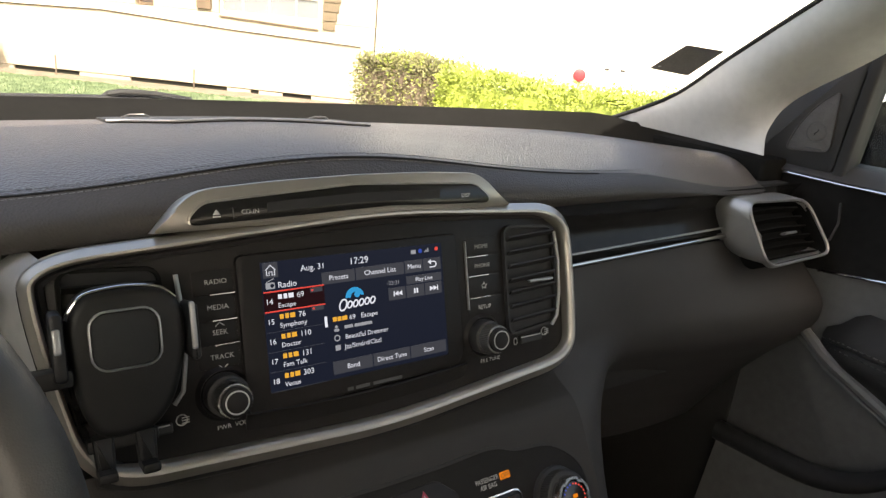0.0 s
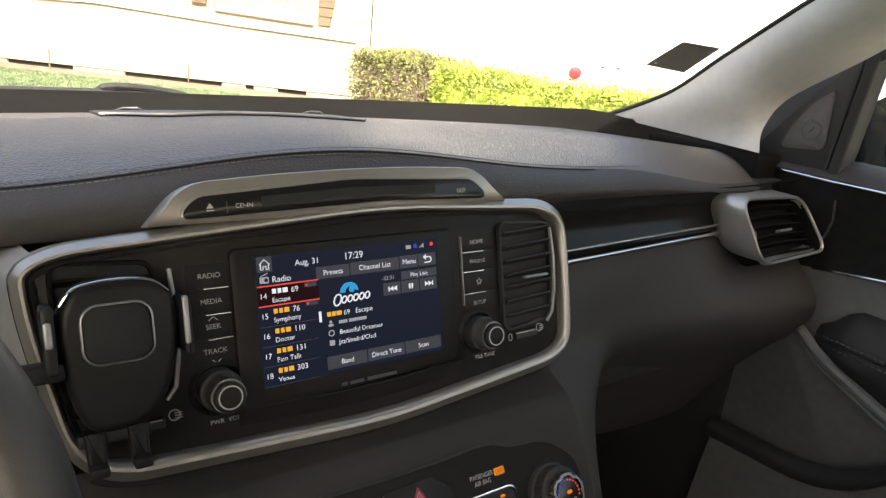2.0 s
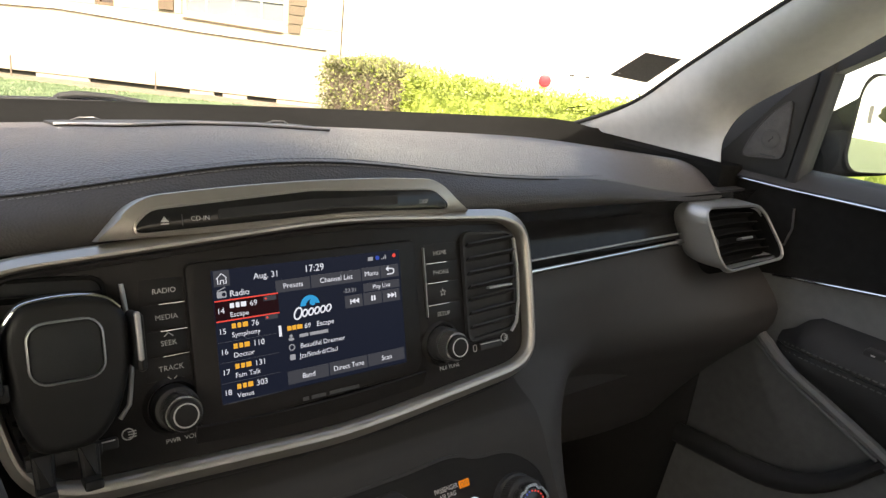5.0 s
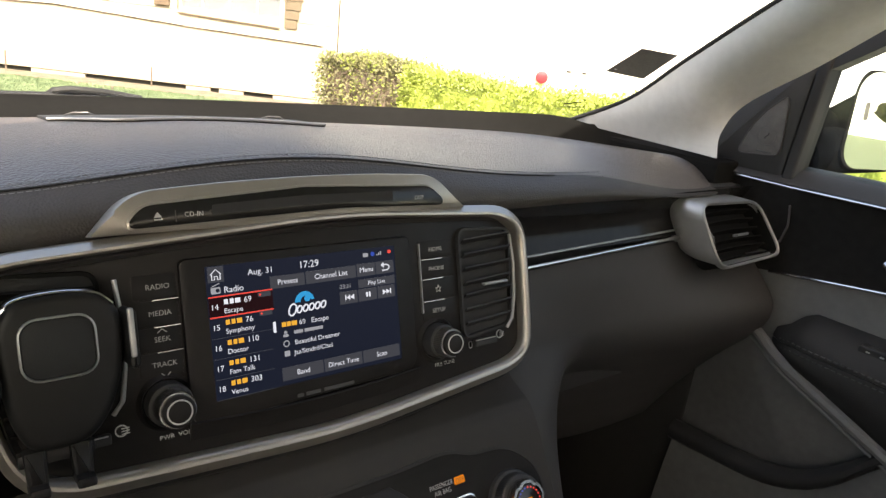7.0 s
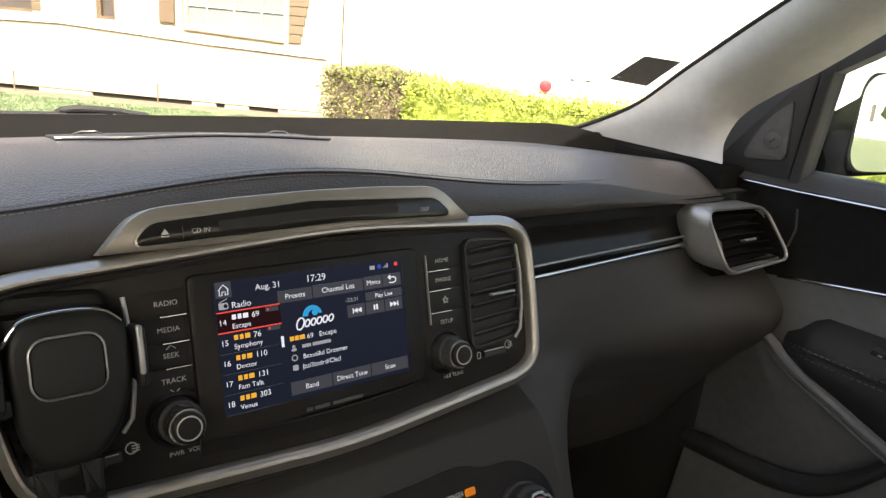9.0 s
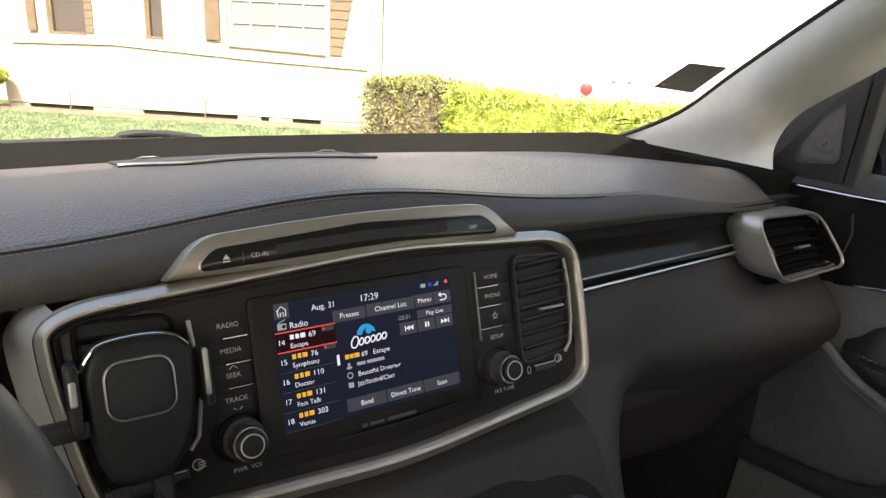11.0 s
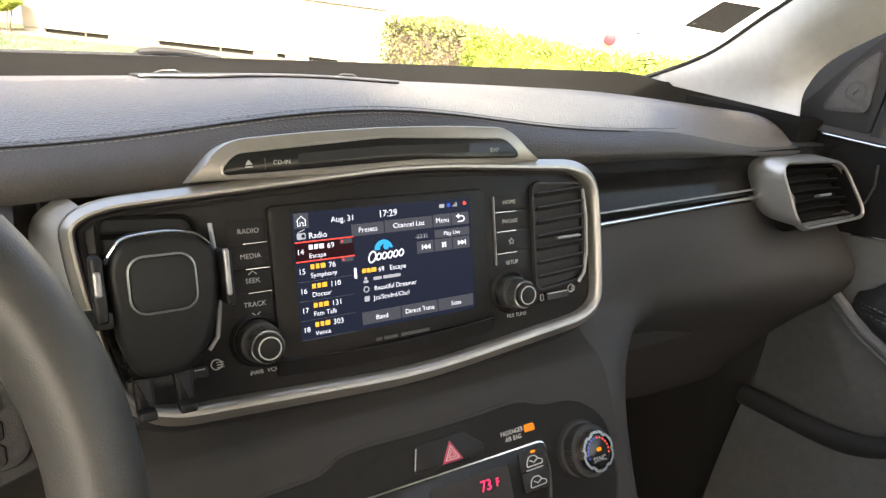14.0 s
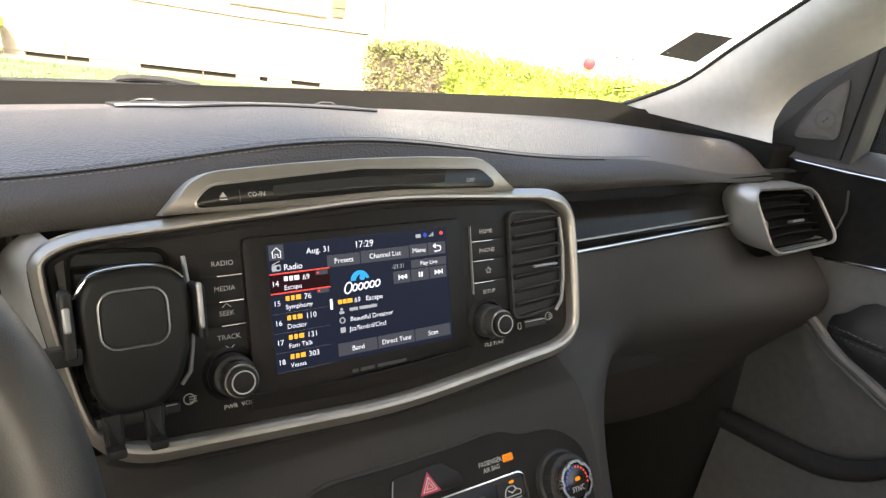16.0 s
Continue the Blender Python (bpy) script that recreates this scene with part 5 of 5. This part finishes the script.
for i in range(120):
    a = 2 * math.pi * i / 120
    r = 0.0184 - 0.0017 * max(0, math.cos(6 * a + 0.4)) ** 5
    notch.append((DX + r * math.cos(a), DY + r * math.sin(a)))
dial = part("dial_ring", sweep(notch, [(-0.0045, 0.016), (-0.0032, 0.0268), (-0.0008, 0.0268), (0.0, 0.024), (0.0, 0.016)]), DIAL, clim, "notched silver dial ring", smooth=True)
part("dial_face", plate(disc(DX, DY, 0.0140, 48), 0.014, 0.0262, bevel=0.001), GLOSS, clim, "black dial face", smooth=True)
for k in range(14):
    a = radians(200 - 16.5 * k)
    part("dial_mark", plate(disc(DX + 0.0118 * math.cos(a), DY + 0.0118 * math.sin(a), 0.0008, 8), 0.0262, 0.0266), BLUE_MARK if k < 7 else LCD_LINE, dial)
part("dial_lamp", plate(rrect(DX + 0.001, DY + 0.0016, 0.0052, 0.0030, 0.0012), 0.0262, 0.0268), AMBER_LAMP, dial, "amber lamp")
lettering("SYNC", DX, DY - 0.0085, 0.0064, PRINT, dial, z=0.0266, align="CENTER", stretch=0.9)

# ---- round vent on the passenger end ----
VENT = Matrix.Translation((0.617, 0.008, 1.110)) @ pose(0, 0, 0, 62)
sv = thing("side_vent", "silver side air vent with black slats on the dashboard end", "air vent", VENT)
VO = [(-0.093, 0.044), (0.042, 0.040), (0.074, -0.037), (-0.078, -0.041)]
ring = rounded(VO, 0.024, 7)


def pod_at(i, v):
    p = Vector(ring[i % len(ring)])
    left = sm(0.02, -0.06, p.x)
    grow = 1.0 + 0.032 * math.sin(math.pi * min(1, v * 1.15)) - 0.22 * v ** 4
    d = 0.075 * v
    return Vector((p.x * grow - 0.006 * math.sin(v * math.pi * 0.6) * left, p.y * grow + 0.42 * d, 0.004 - 0.883 * d))


part("pod", grid(pod_at, range(len(ring) + 1), span(0, 1, 10)), SILVER_COOL, sv, "painted silver pod", smooth=True)
part("vent_ring", sweep(ring, [(-0.0035, -0.004), (-0.0028, 0.003), (-0.001, 0.0045), (0.0008, 0.003), (0.001, -0.004)]), SILVER_COOL, sv, smooth=True)
part("cavity", plate(rounded([(x * 0.94, y * 0.92) for x, y in VO], 0.018, 6), -0.032, -0.022), COWL, sv)
part("cavity_wall", sweep(rounded([(x * 0.93, y * 0.91) for x, y in VO], 0.018, 6), [(0.0, -0.03), (0.002, -0.03), (0.002, 0.001), (0.0, 0.001)]), COWL, sv, smooth=True)
for k in range(6):
    y = 0.032 - 0.0125 * k
    x0, x1 = -0.083 + 0.012 * k / 5, 0.036 + 0.026 * k / 5
    part("slat", grid(lambda u, w: Vector((x0 + (x1 - x0) * u, y - 0.004 * w + 0.002 * math.sin(math.pi * u), -0.009 - 0.010 * w)), span(0, 1, 6), [0, 0.5, 1], thick=0.002), COWL, sv)
part("vent_tab", boxed(-0.022, 0.004, -0.003, 0.0, -0.006, 0.002, bevel=0.0012), SILVER_COOL, sv, "small bright tab")
part("mount_block", boxed(-0.05, 0.05, -0.03, 0.03, -0.09, -0.033), HARD, sv)
part("vent_wheel", tube([(-0.080, 0.012, -0.004), (-0.074, 0.0, -0.001), (-0.072, -0.010, -0.004)], 0.002, 8), SMOKE, sv, smooth=True)

# ---- steering wheel ----
SW = Matrix.Translation((-0.398, -0.195, 1.113)) @ pose(0, 0, 0, 66)
sw = thing("steering_wheel", "black leather steering wheel with dark spoke keys", "steering wheel", SW)
R = 0.1745


def rim_at(a, b):
    r = 0.0155 * (1 + 0.10 * math.cos(2 * b))
    q = R + r * math.cos(b)
    return Vector((q * math.cos(a), q * math.sin(a), 0.0165 * math.sin(b)))


A0 = radians(36)
bs = span(0, 2 * math.pi, 20)
part("rim_upper", grid(rim_at, span(A0 + 0.006, math.pi - A0 - 0.006, 50), bs), LEATHER, sw, "brown-black leather rim", smooth=True)
part("rim_lower", grid(rim_at, span(math.pi - A0 + 0.006, 2 * math.pi + A0 - 0.006, 90), bs), LEATHER, sw, smooth=True)
for a in (A0, math.pi - A0):
    part("rim_seam", grid(lambda t, b: rim_at(a + t, b) * 0.999, span(-0.007, 0.007, 2), bs), RUBBER, sw, smooth=True)
part("hub", plate(rounded([(-0.075, 0.045), (0.075, 0.045), (0.085, -0.01), (0.045, -0.07), (-0.045, -0.07), (-0.085, -0.01)], 0.03, 6), -0.05, -0.005, bevel=0.014, seg=4), FACE, sw, smooth=True)
for s in (1, -1):
    sp = part("spoke", plate(rounded([(0.07 * s, 0.050), (0.165 * s, 0.056), (0.168 * s, 0.018), (0.075 * s, -0.01)], 0.008), -0.035, -0.012, bevel=0.005), HARD, sw, smooth=True)
    part("spoke_trim", plate(rrect(0.128 * s, 0.036, 0.056, 0.036, 0.010), -0.016, -0.006, bevel=0.004), HARD, sp, "dark key pod", smooth=True)
    for k, y in enumerate((0.044, 0.034, 0.025)):
        kk = part("wheel_key", plate(rrect(0.132 * s, y, 0.030, 0.008, 0.002), -0.0065, -0.004, bevel=0.001), FASCIA, sp, smooth=True)
    part("key_arrow", plate([(0.137, 0.042), (0.143, 0.042), (0.140, 0.046)] if s > 0 else [(-0.143, 0.042), (-0.137, 0.042), (-0.140, 0.046)], -0.004, -0.0036), PRINT, sp)
part("column", boxed(-0.04, 0.04, -0.04, 0.04, -0.25, -0.05, bevel=0.015), HARD, sw)
binn = thing("instrument_hood", "black instrument binnacle behind the steering wheel", "instrument hood")
part("hood", grid(lambda x, v: Vector((-0.40 + 0.155 * x, 0.0 + 0.11 * v, 1.165 + 0.03 * (1 - x * x) * (1 - 0.3 * v) - 0.02 * (1 - v))), span(-1, 1, 16), span(0, 1, 6), thick=0.008), FACE, binn, smooth=True)
part("dial_board", boxed(-0.55, -0.25, 0.05, 0.07, 1.0, 1.17), RUBBER, binn)
